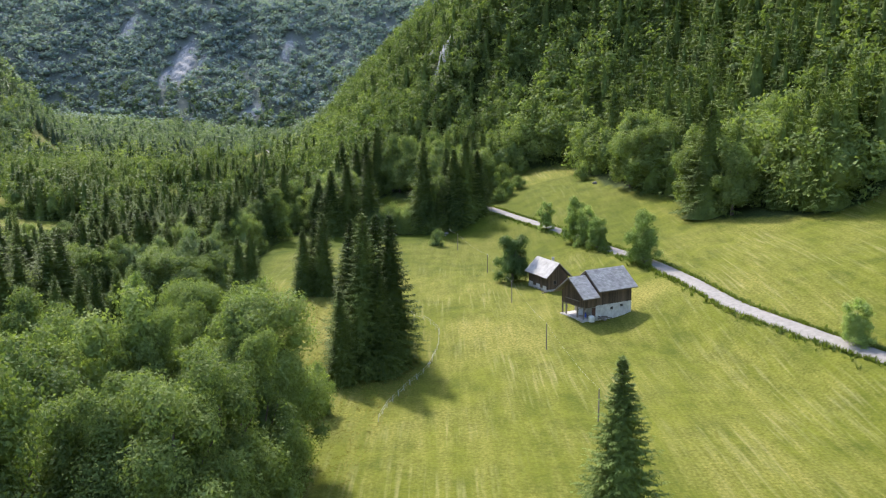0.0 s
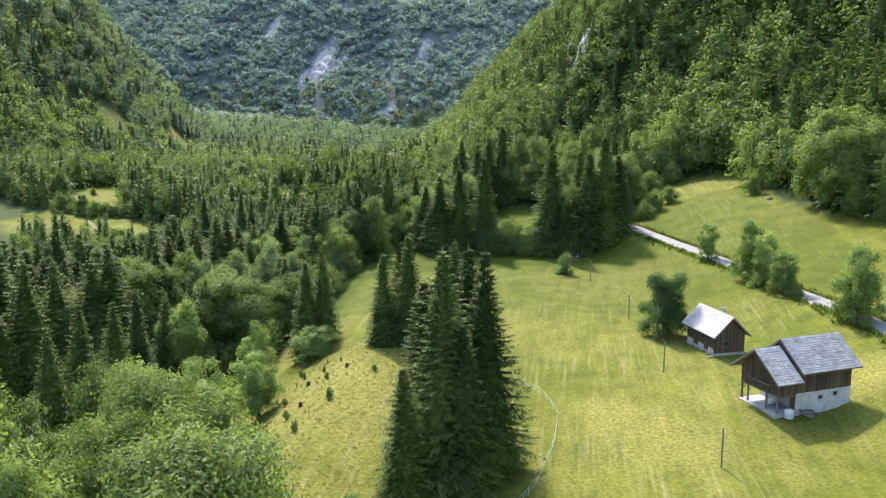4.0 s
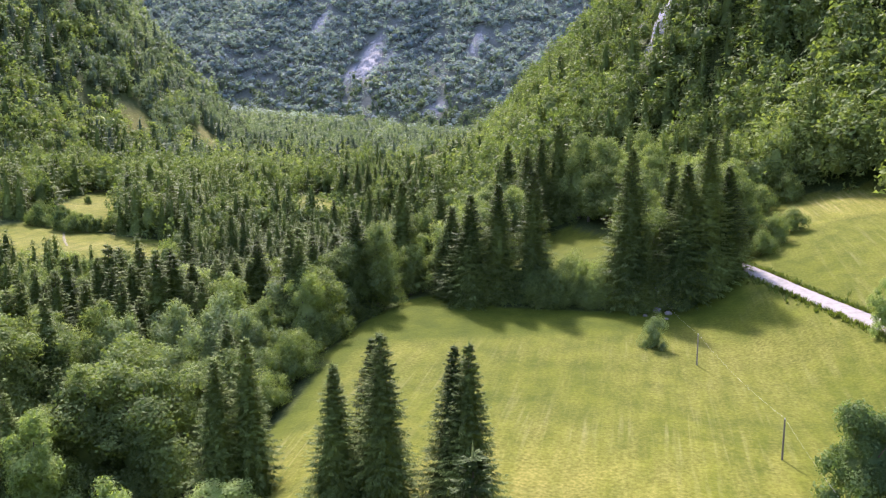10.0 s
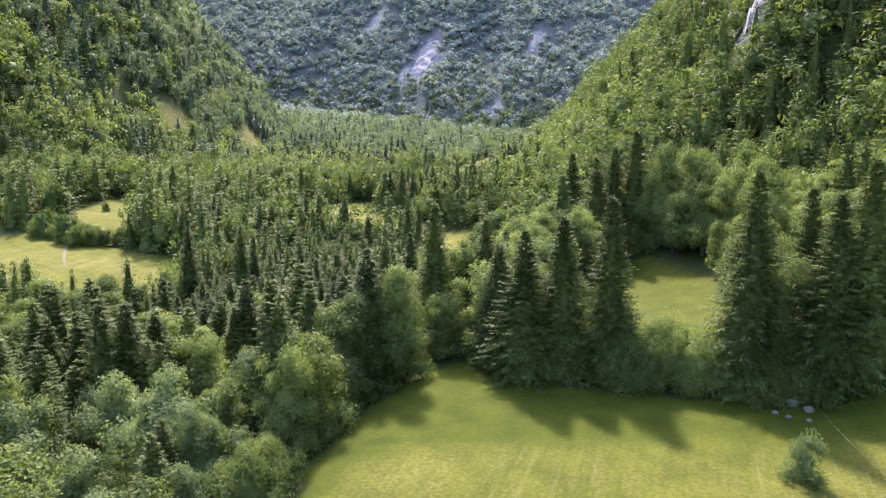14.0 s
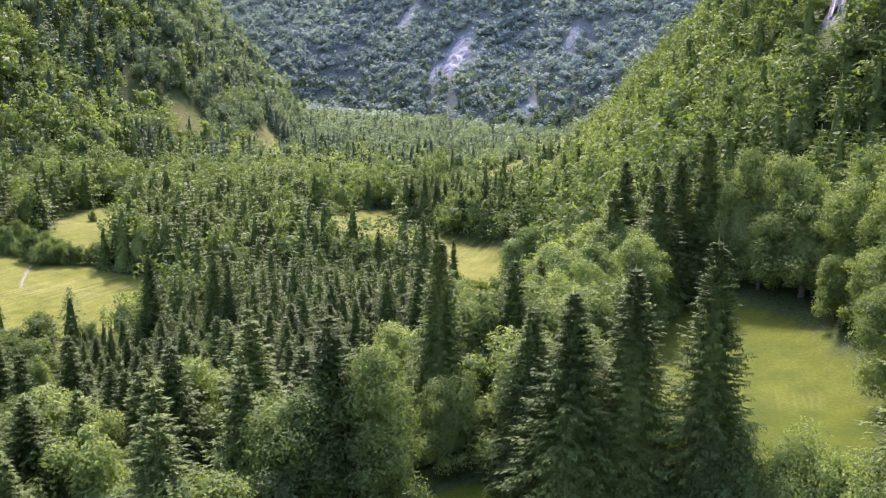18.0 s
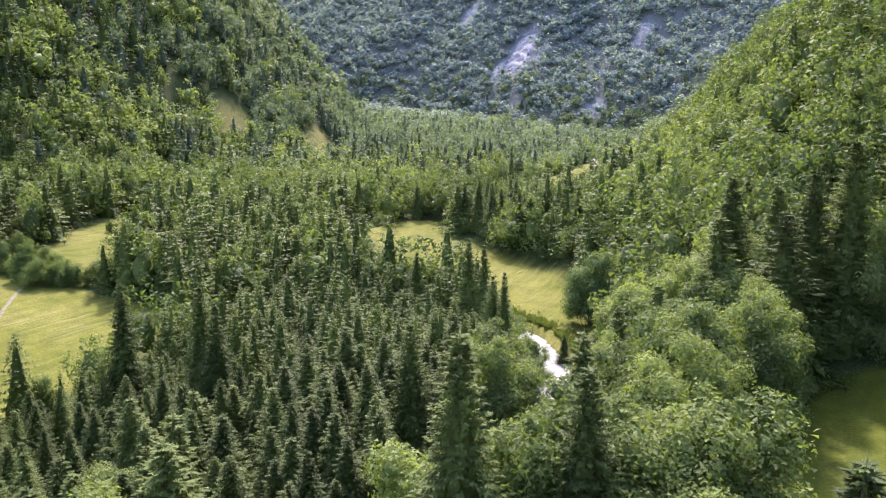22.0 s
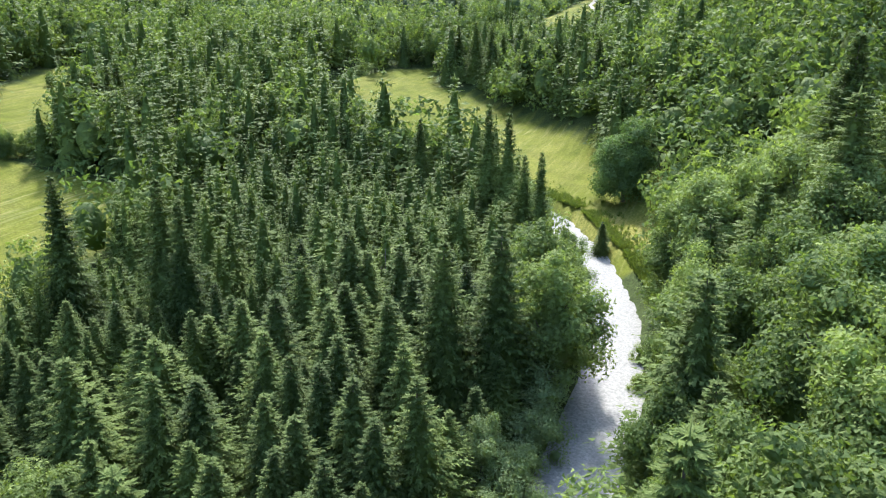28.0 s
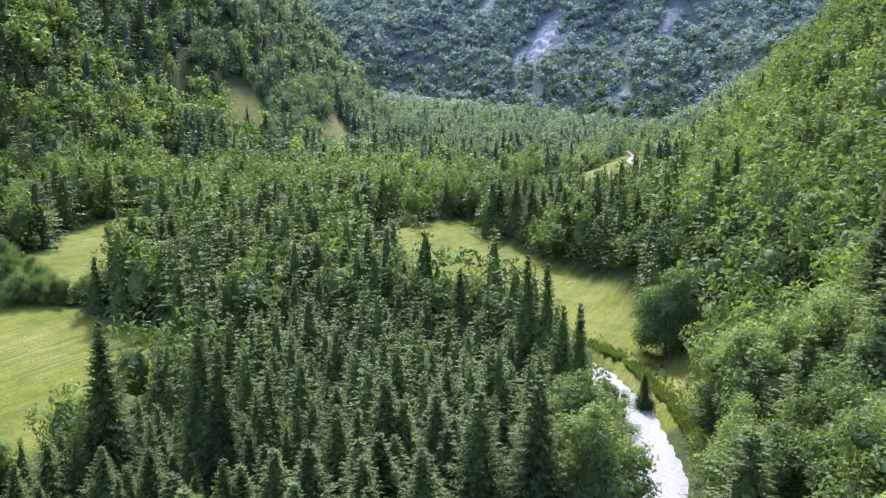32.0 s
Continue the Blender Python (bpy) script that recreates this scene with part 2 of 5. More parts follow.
def ground_material():
    m, n, b = material("grass and forest floor", 0.95)
    pos = n.nodes.new("ShaderNodeNewGeometry").outputs["Position"]
    cover = n.nodes.new("ShaderNodeAttribute")
    cover.attribute_name = "cover"
    split = n.nodes.new("ShaderNodeSeparateColor")
    n.links.new(cover.outputs["Color"], split.inputs[0])
    open_, rock, dry = split.outputs
    lush = cover.outputs["Alpha"]
    big, mid, fine = noise_tex(n, 0.035, 4), noise_tex(n, 0.22, 5), noise_tex(n, 2.2, 6)
    green = ramp(n, mid, (0.3, (0.062, 0.084, 0.008)), (0.7, (0.120, 0.138, 0.014)))
    straw = ramp(n, fine, (0.3, (0.135, 0.130, 0.022)), (0.75, (0.33, 0.298, 0.088)))
    # mown swaths run along the meadow, with hay left in streaks
    turn = node(n, "Mapping", Rotation=(0, 0, radians(12)), Scale=(0.55, 0.06, 0.3))
    n.links.new(pos, turn.inputs["Vector"])
    swath = noise_tex(n, 1.0, 5, turn.outputs[0], 0.7)
    s = maths(n, "ADD", maths(n, "MULTIPLY", swath, 0.62), maths(n, "MULTIPLY", big, 0.55))
    s = maths(n, "ADD", s, maths(n, "MULTIPLY", dry, 0.24))
    cut = ramp(n, s, (0.52, (0.06, 0.06, 0.06)), (0.86, (0.8, 0.8, 0.8)))
    col = mix(n, cut, green, straw)
    # pale lines of dry hay left by the mower
    hay = node(n, "Mapping", Rotation=(0, 0, radians(16)), Scale=(1.5, 0.07, 0.3))
    n.links.new(pos, hay.inputs["Vector"])
    lines = maths(n, "MULTIPLY", ramp(n, noise_tex(n, 1.0, 3, hay.outputs[0], 0.5), (0.52, (0, 0, 0)), (0.74, (1, 1, 1))), ramp(n, noise_tex(n, 0.045, 3), (0.42, (0, 0, 0)), (0.66, (0.45, 0.45, 0.45))))
    col = mix(n, lines, col, (0.36, 0.325, 0.155))
    # darker green for rich grass, with shade on the meadow painted in too
    col = mix(n, lush, col, ramp(n, mid, (0.3, (0.046, 0.068, 0.006)), (0.7, (0.078, 0.100, 0.009))))
    soil = ramp(n, fine, (0.3, (0.03, 0.044, 0.013)), (0.7, (0.062, 0.084, 0.024)))
    # grey limestone, its colour pushed to blue in place of distance haze
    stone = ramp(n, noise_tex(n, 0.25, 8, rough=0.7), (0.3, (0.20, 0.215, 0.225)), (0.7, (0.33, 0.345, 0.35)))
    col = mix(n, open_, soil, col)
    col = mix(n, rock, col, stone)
    col = mix(n, 0.35, col, ramp(n, fine, (0.3, (0.3, 0.3, 0.3)), (0.7, (0.72, 0.72, 0.72))), "OVERLAY")
    n.links.new(col, b.inputs["Base Color"])
    b.inputs["Specular IOR Level"].default_value = 0.1
    bump(n, b, fine, 0.5, 0.3)
    return m


M_GROUND = ground_material()
xs = spread((-1500, -600, 25), (-600, -330, 10), (-330, -140, 5), (-140, 130, 2), (130, 260, 6), (260, 900, 25))
ys = spread((-400, 20, 20), (20, 440, 2), (440, 800, 5), (800, 1200, 10), (1200, 2600, 25))
me = sheet("ground", xs, ys, land, M_GROUND)
co = np.empty(len(me.vertices) * 3, np.float32)
me.vertices.foreach_get("co", co)
gx, gy = co[0::3].astype(float), co[1::3].astype(float)
grass = np.zeros(len(gx))
for shape in OPEN.values():
    grass = np.maximum(grass, inside(gx, gy, shape))
bare = np.zeros(len(gx))
for shape in CLEARED:
    bare = np.maximum(bare, inside(gx, gy, shape))
DRYS = sum(w * np.exp(-((gx - cx) / a) ** 2 - ((gy - cy) / b) ** 2) for cx, cy, a, b, w in DRY_SPOTS)
dry = np.exp(-((gx + 32) / 16) ** 2 - ((gy - 148) / 28) ** 2) * 0.75 + 0.8 * np.exp(-((gx - 2) / 20) ** 2 - ((gy - 238) / 9) ** 2) + DRYS + np.exp(-((gx + 76) / 7) ** 2 - ((gy - 400) / 12) ** 2)
# rich grass, plus painted shade over the clearing and north meadow
LUSH_AND_SHADE = np.clip(0.48 * smooth((gy - 188) / 25) * (gx > -75) * (gx < 60) * (gy < 300) + 0.75 * smooth((gy - 240 - 0.3 * (gx + 20)) / 12) * (gx < 15) * (gx > -75) * (gy < 360) + 0.9 * np.exp(-((gx + 73) / 20) ** 2 - ((gy - 162) / 26) ** 2)
               + 0.6 * smooth((8 - away(gx, gy, [(-52, 205), (-54, 227), (-53, 258), (-27, 258), (8, 262)])) / 8), 0, 1)
# past y 1150 limestone also pales the ground the way haze would
cover = np.stack([np.maximum(grass, bare * 0.6), np.maximum(smooth(rocky(gx, gy, 1.3) * 3), 0.45 * smooth((gy - 1150) / 200)), np.clip(dry + bare, 0, 1), LUSH_AND_SHADE], 1).astype(np.float32)
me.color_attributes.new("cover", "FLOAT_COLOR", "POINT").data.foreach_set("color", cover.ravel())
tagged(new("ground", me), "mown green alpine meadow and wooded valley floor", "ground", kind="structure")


def rock_material():
    m, n, b = material("pale limestone", 0.9)
    tall = node(n, "Mapping", Scale=(1.0, 1.0, 0.3))
    n.links.new(n.nodes.new("ShaderNodeNewGeometry").outputs["Position"], tall.inputs["Vector"])
    f = noise_tex(n, 0.3, 9, tall.outputs[0], 0.78)
    n.links.new(ramp(n, f, (0.34, (0.12, 0.13, 0.11)), (0.5, (0.32, 0.32, 0.305)), (0.72, (0.52, 0.515, 0.495))), b.inputs["Base Color"])
    bump(n, b, f, 0.8, 1.0)
    return m


M_ROCK = rock_material()
for k, (cx, cy, a, b_, lift) in enumerate(ROCKS):
    step = max(a, b_) / 16

    def crag(x, y, cx=cx, cy=cy, a=a, b_=b_, lift=lift, k=k):
        r = np.hypot((x - cx) / a, (y - cy) / b_)
        rough = waves(x, y, a * 0.5, 60 + k) + 0.6 * waves(x, y, a * 0.2, 80 + k)
        return land(x, y) + lift * (1 - r * r) + lift * 0.55 * rough * (r < 1.1) - 1.5 * (r > 1.05)

    me = sheet("rock_face", np.arange(cx - a * 1.2, cx + a * 1.2, step), np.arange(cy - b_ * 1.2, cy + b_ * 1.2, step), crag, M_ROCK,
               lambda c, cx=cx, cy=cy, a=a, b_=b_: np.hypot((c[:, 0] - cx) / a, (c[:, 1] - cy) / b_) + 0.25 * waves(c[:, 0], c[:, 1], 12, 3) + 0.3 * waves(c[:, 0], c[:, 1], 5, 4) < 0.95)
    tagged(new("rock_face", me), "bare pale limestone rock face on the wooded mountainside", "rock", "rock faces")


def water_material():
    m, n, b = material("river water with painted glitter", 0.42)
    b.inputs["Base Color"].default_value = (0.16, 0.19, 0.17, 1)
    b.inputs["IOR"].default_value = 1.33
    b.inputs["Specular IOR Level"].default_value = 0.3
    # pale flecks: ripples, and sky glitter painted into the base colour
    n.links.new(ramp(n, noise_tex(n, 3.2, 7, rough=0.7), (0.36, (0.17, 0.172, 0.155)), (0.66, (0.36, 0.352, 0.32))), b.inputs["Base Color"])
    bump(n, b, noise_tex(n, 2.6, 6), 0.5, 0.25)
    return m


M_WATER = water_material()


def ribbon(line, half, lift, step, height, rag=0.0):
    """A strip along a line of points."""
    pts = []
    for (ax, ay), (bx, by) in zip(line[:-1], line[1:]):
        k = max(1, int(math.hypot(bx - ax, by - ay) / step))
        pts += [(ax + (bx - ax) * i / k, ay + (by - ay) * i / k) for i in range(k)]
    p = np.array(pts + [line[-1]])
    for _ in range(6):
        p[1:-1] = (p[:-2] + 2 * p[1:-1] + p[2:]) / 4
    t = np.gradient(p, axis=0)
    t /= np.linalg.norm(t, axis=1)[:, None]
    side = np.stack([-t[:, 1], t[:, 0]], 1)
    r = np.random.RandomState(4)
    cols = []
    for f in (-1.2, -1, -0.4, 0.4, 1, 1.2):
        w = half * f * (1 + rag * r.uniform(-1, 1, (len(p), 1)) * (abs(f) == 1))
        c = p + side * w
        cols.append(np.column_stack([c, height(c[:, 0], c[:, 1], p[:, 0], p[:, 1]) + lift - 0.45 * (abs(f) > 1)]))
    v = np.stack(cols, 1).reshape(-1, 3)
    i = np.arange(len(v)).reshape(-1, 6)
    q = np.stack([i[:-1, :-1], i[1:, :-1], i[1:, 1:], i[:-1, 1:]], -1).reshape(-1, 4)[:, ::-1]
    return v, q


v, q = ribbon(RIVER, 6.5, 0, 4, lambda x, y, cx, cy: -13.6 + 0.012 * np.maximum(cy - 560, 0))
tagged(new("water", mesh_np("water", v, q, M_WATER, True)), "shallow sunlit mountain river, white ripples and sky glitter in its colour", "river", kind="structure")


def road_material(name, dark, light):
    m, n, b = material(name, 0.9)
    f = noise_tex(n, 1.2, 6)
    n.links.new(ramp(n, f, (0.3, dark), (0.7, light)), b.inputs["Base Color"])
    bump(n, b, noise_tex(n, 9, 4), 0.3, 0.03)
    return m


M_ROAD = road_material("pale gravel road", (0.19, 0.18, 0.157), (0.29, 0.275, 0.245))
M_DIRT = road_material("worn dirt track", (0.09, 0.10, 0.03), (0.22, 0.20, 0.13))
for line_, note in ((ROAD, "narrow pale gravel road through the meadow"), (FAR_ROAD, "far stretch of the pale gravel road")):
    v, q = ribbon(line_, 1.75 if line_ is ROAD else 1.1, 0.16, 2, lambda x, y, cx, cy: land(x, y), 0.06)
    tagged(new("road", mesh_np("road", v, q, M_ROAD, True)), note, "road", kind="structure")

v, q = ribbon([(-217, 369), (-212, 362), (-205, 354), (-199, 348)], 0.4, 0.07, 1, lambda x, y, cx, cy: land(x, y), 0.5)
tagged(new("road", mesh_np("road", v, q, M_DIRT, True)), "short worn pale dirt track across the grass", "road", kind="structure")

# ---- trees ----


def frustum(path, radii, sides):
    """A tapered tube along points."""
    path = np.asarray(path, float)
    v, f = [], []
    for p, r in zip(path, radii):
        for k in range(sides):
            a = 6.2832 * k / sides
            v.append((p[0] + r * math.cos(a), p[1] + r * math.sin(a), p[2]))
    for i in range(len(path) - 1):
        for k in range(sides):
            a, b = i * sides + k, i * sides + (k + 1) % sides
            f += [(a, b, b + sides), (a, b + sides, a + sides)]
    return np.array(v), np.array(f)


def join(parts):
    v, f, n = [], [], 0
    for a, b in parts:
        v.append(a)
        f.append(b + n)
        n += len(a)
    return np.concatenate(v), np.concatenate(f)


def spruce_crown(seed, height, radius, whorls, per, sprays, bare=0.02, power=0.72, big=1.0, core=0.55, rings=9):
    """Boughs in whorls round the trunk, each set with small twigs along its sides and hanging below it, round a dense lumpy inside."""
    r = np.random.RandomState(seed)
    u = np.clip(bare + (0.97 - bare) * (np.arange(whorls) + r.uniform(-0.4, 0.4, whorls)) / whorls, bare, 0.97)
    n = np.maximum(5, (per * (0.45 + 0.55 * (1 - u))).astype(int))
    turn, layer = r.rand(whorls) * 6.28, r.uniform(0.84, 1.1, whorls)
    order = np.concatenate([np.arange(k) for k in n])
    u, n, turn, layer = (np.repeat(q, n) for q in (u, n, turn, layer))
    a = turn + 6.283 * (order + r.uniform(-0.4, 0.4, len(u))) / n
    lop = r.uniform(0.86, 1.12, 6)[(a / 1.0472).astype(int) % 6]
    length = (radius * (1 - u) ** power + 0.05) * np.minimum(1, 0.78 + 3 * (u - bare)) * layer * lop * r.uniform(0.7, 1.1, len(u))
    droop = np.maximum(0.46 - 0.62 * u, -0.08) + r.uniform(-0.1, 0.1, len(u))
    z0 = height * u + r.uniform(-0.25, 0.25, len(u)) + 0.12 * length
    k = np.repeat(np.arange(len(u)), sprays)
    t = (0.16 + 0.86 * ((np.arange(sprays) + 0.5) / sprays) ** 0.75)[None] + r.uniform(-0.06, 0.06, (len(u), sprays))
    t = t.ravel()
    m = len(k)
    d = np.stack([np.cos(a), np.sin(a), 0 * a], 1)[k]
    side = np.stack([-np.sin(a), np.cos(a), 0 * a], 1)[k] * r.choice([-1, 1], m)[:, None]
    ln = length[k]
    p = d * (ln * t)[:, None]
    p[:, 2] = z0[k] - droop[k] * ln * t + 0.16 * ln * t * t
    phi = 1.05 - 0.75 * t + r.uniform(-0.3, 0.3, m)
    e = d * np.cos(phi)[:, None] + side * np.sin(phi)[:, None]
    e[:, 2] -= (0.1 + 0.5 * r.rand(m)) * (1.1 - u[k]) - 0.5 * np.maximum(0, u[k] - 0.7)
    hang = r.rand(m) < 0.34
    e = np.where(hang[:, None], d * 0.3 + side * 0.35 + [0, 0, -1.0], e)
    e /= np.linalg.norm(e, axis=1)[:, None]
    q = np.cross(e, np.where(hang[:, None], d, np.array([[0, 0, 1.0]]))) + np.where(hang[:, None], 0.0, 1.0) * np.array([[0, 0, 1.0]]) * r.uniform(-0.6, 0.6, (m, 1))
    q /= np.linalg.norm(q, axis=1)[:, None] + 1e-9
    size = (0.085 * ln * (1.2 - t) + 0.30) * r.uniform(0.65, 1.3, m) * big
    size = np.minimum(size, 0.6 * ln + 0.26)
    w = (size * np.where(hang, 0.2, 0.27))[:, None] * big ** 0.4
    p += side * (0.05 * ln * r.rand(m))[:, None]
    v = np.stack([p - q * w, p + q * w, p + e * size[:, None]], 1).reshape(-1, 3)
    parts = [(v, np.arange(m * 3).reshape(-1, 3))]
    parts.append((np.array([(0, 0, height)] + [(0.14 * math.cos(b), 0.14 * math.sin(b), height * 0.94) for b in (0, 2.1, 4.2)]), np.array([(0, 1, 2), (0, 2, 3), (0, 3, 1)])))
    # the dense inside
    sides = 9 if rings > 6 else 7
    hs = np.linspace(bare, 0.84, rings)
    ang = 6.2832 * np.arange(sides) / sides
    rad = (radius * (1 - hs) ** (power + 0.3) * core)[:, None] * r.uniform(0.72, 1.18, (rings, sides)) + 0.02
    ring = np.stack([rad * np.cos(ang), rad * np.sin(ang), (height * hs)[:, None] - 0.3 * rad + 0 * ang], -1).reshape(-1, 3)
    i = np.arange(rings * sides).reshape(rings, sides)
    j = np.roll(i, -1, 1)
    f = np.concatenate([np.stack([i[:-1], j[:-1], j[1:]], -1).reshape(-1, 3), np.stack([i[:-1], j[1:], i[1:]], -1).reshape(-1, 3)])
    parts.append((ring, f))
    return join(parts)


def ico(level):
    """A unit ball of even triangles."""
    t = (1 + 5 ** 0.5) / 2
    v = [np.array(p, float) / math.hypot(1, t) for p in ((-1, t, 0), (1, t, 0), (-1, -t, 0), (1, -t, 0), (0, -1, t), (0, 1, t), (0, -1, -t), (0, 1, -t), (t, 0, -1), (t, 0, 1), (-t, 0, -1), (-t, 0, 1))]
    f = [(0, 11, 5), (0, 5, 1), (0, 1, 7), (0, 7, 10), (0, 10, 11), (1, 5, 9), (5, 11, 4), (11, 10, 2), (10, 7, 6), (7, 1, 8),
         (3, 9, 4), (3, 4, 2), (3, 2, 6), (3, 6, 8), (3, 8, 9), (4, 9, 5), (2, 4, 11), (6, 2, 10), (8, 6, 7), (9, 8, 1)]
    for _ in range(level):
        mids, out = {}, []

        def mid(a, b):
            key = (min(a, b), max(a, b))
            if key not in mids:
                p = v[a] + v[b]
                mids[key] = len(v)
                v.append(p / np.linalg.norm(p))
            return mids[key]

        for a, b, c in f:
            ab, bc, ca = mid(a, b), mid(b, c), mid(c, a)
            out += [(a, ab, ca), (b, bc, ab), (c, ca, bc), (ab, bc, ca)]
        f = out
    return np.array(v), np.array(f)


ICO = [ico(k) for k in range(3)]


def lobe_ways(r, count):
    """Even ways out of a crown, jittered, with few below."""
    k = np.arange(count) + 0.5
    z = 1 - 1.62 * k / count
    a = 2.39996 * k + r.rand() * 6.28
    w = np.stack([np.sqrt(1 - z * z) * np.cos(a), np.sqrt(1 - z * z) * np.sin(a), z], 1) + r.normal(size=(count, 3)) * 0.16
    return w / np.linalg.norm(w, axis=1)[:, None]


def leaf_crown(seed, height, radius, lobes, leaves, size, low=0.1, body=2, core=0.0, loose=0.55):
    """A crown of lobes covered with small leaf sprays, dense inside."""
    r = np.random.RandomState(seed)
    mid, half = height * (low + 1) / 2, height * (1 - low) / 2
    ways = lobe_ways(r, lobes)
    out = r.uniform(0.36, 0.95, lobes)[:, None]
    narrow = (1 - 0.28 * np.maximum(ways[:, 2], 0) ** 2)[:, None]
    cs = ways * out * [radius, radius, half] * np.concatenate([narrow, narrow, np.ones_like(narrow)], 1) + [0, 0, mid]
    rs = radius * r.uniform(0.17, 0.43, lobes) * (26 / lobes) ** 0.3
    pick = r.choice(lobes, leaves, p=rs ** 2 / (rs ** 2).sum())
    d = r.normal(size=(leaves, 3)) + ways[pick] * 0.5 + [0, 0, 0.3]
    d /= np.linalg.norm(d, axis=1)[:, None]
    c = cs[pick] + d * (rs[pick] * (0.38 + 1.2 * r.beta(2.2, 2.0, leaves)))[:, None] * [1.0, 1.0, 1.05]
    nrm = d + r.normal(size=(leaves, 3)) * loose + [0, 0, 0.25]
    nrm /= np.linalg.norm(nrm, axis=1)[:, None]
    a = np.cross(nrm, r.normal(size=(leaves, 3)))
    a /= np.linalg.norm(a, axis=1)[:, None]
    b = np.cross(nrm, a)
    s = (size * r.uniform(0.6, 1.4, leaves))[:, None]
    v = np.stack([c - a * s * 0.9 - b * s * 0.5, c - a * s * 0.6 + b * s * 0.6, c + a * s * 1.05 - nrm * s * 0.25], 1).reshape(-1, 3)
    parts = [(v, np.arange(leaves * 3).reshape(-1, 3))]
    bv, bf = ICO[body]
    near = (bv @ ways.T).max(1)
    swell = (0.36 + 0.15 * np.exp(-(1 - near) * (0.35 * lobes + 4)))[:, None] * r.uniform(0.92, 1.08, (len(bv), 1))
    shape = np.array([radius, radius, half]) * np.column_stack([1 - 0.22 * np.maximum(bv[:, 2], 0) ** 2] * 2 + [np.ones(len(bv))])
    parts.append((bv * swell * shape + [0, 0, mid], bf))
    if core:
        lv, lf = ICO[1]
        for k, w in zip(cs, rs):
            parts.append((lv * (1 + r.uniform(-0.14, 0.14, (len(lv), 1))) * w * core * [1.0, 1.0, 1.0] + k, lf))
    return join(parts)


def broad_trunk(seed, height, radius, limbs=5):
    r = np.random.RandomState(seed)
    w = 0.018 * height + 0.08
    parts = [frustum([(0, 0, -0.6), (0, 0, 0.3), (0.1, 0.05, height * 0.35), (0, 0.1, height * 0.75)], (w * 1.4, w, w * 0.75, w * 0.2), 8)]
    for k in range(limbs):
        a, z = 6.28 * (k + r.rand() * 0.6) / limbs, height * r.uniform(0.25, 0.5)
        e = np.array([math.cos(a), math.sin(a), 0]) * radius * r.uniform(0.4, 0.65)
        parts.append(frustum([(0, 0, z), e * 0.5 + (0, 0, z + height * 0.1), e + (0, 0, z + height * 0.24)], (w * 0.45, w * 0.3, w * 0.08), 5))
    return join(parts)


def spruce_trunk(height):
    w = 0.011 * height + 0.06
    return frustum([(0, 0, -0.6), (0, 0, 0.4), (0, 0, height * 0.5), (0, 0, height * 0.96)], (w * 1.35, w, w * 0.6, 0.03), 7)


def tree_proto(name, crown, trunk, mat):
    """The two meshes of a tree, to be shared by its repeats."""
    return mesh_np(name + "_crown", *crown, mat, True), mesh_np(name + "_trunk", *trunk, M_BARK, True)


# unit trees, 20 m (spruces) and 16 m (leaf trees) high
FIRS = ((1, 5.7, 0.90), (2, 5.1, 0.85), (3, 6.2, 0.96))
BROAD = ((11, 4.6, 34), (12, 4.1, 28), (13, 5.0, 38))
SPRUCES = [tree_proto("spruce", spruce_crown(s, 20, rad, 62, 17, 34, bare=0.015, power=pw, big=0.95, rings=16), spruce_trunk(20), M_SPRUCE) for s, rad, pw in FIRS]
STAND_SPRUCES = [tree_proto("stand_spruce", spruce_crown(s + 8, 20, rad * 1.02, 48, 15, 20, power=pw + 0.05, big=1.2, rings=14), spruce_trunk(20), M_SPRUCE) for s, rad, pw in FIRS]
WOOD_SPRUCES = [tree_proto("wood_spruce", spruce_crown(s + 5, 20, rad * 1.02, 42, 13, 18, power=pw + 0.04, big=1.25, rings=12), spruce_trunk(20), M_SPRUCE) for s, rad, pw in FIRS]
BEECHES = [tree_proto("beech", leaf_crown(s, 16, rad, int(n * 1.6), 56000, 0.108, -0.22, 2, 0.45, 0.55), broad_trunk(s, 16, rad), M_LEAF) for s, rad, n in BROAD]
EDGE_BEECHES = [tree_proto("edge_beech", leaf_crown(s + 6, 16, rad, int(n * 1.3), 22000, 0.16, -0.28, 2, 0.45, 0.55), broad_trunk(s, 16, rad), M_LEAF) for s, rad, n in BROAD]
WOOD_BEECHES = [tree_proto("wood_beech", leaf_crown(s + 3, 16, rad, int(n * 1.1), 13000, 0.195, -0.22, 2, 0.45, 0.55), broad_trunk(s, 16, rad), M_LEAF) for s, rad, n in BROAD]
ROADSIDE = [tree_proto("roadside", leaf_crown(s, 16, 5.2, n, 13000, 0.22, -0.3, 2, 0.45, 0.55), broad_trunk(s, 16, 5), M_SUNNY_ASH) for s, n in ((61, 46), (62, 40))]
WILLOWS = [tree_proto("willow", leaf_crown(s, 16, rad, n, 14000, 0.19, 0.0, 2, 0.45, 0.55), broad_trunk(s, 16, rad), M_WILLOW) for s, rad, n in ((21, 5.2, 44), (22, 4.6, 38))]
MAPLES = [tree_proto("maple", leaf_crown(s, 16, rad, n, 20000, 0.20, -0.25, 2, 0.45, 0.55), broad_trunk(s, 16, rad), M_MAPLE) for s, rad, n in ((23, 5.4, 40), (24, 5.0, 36))]
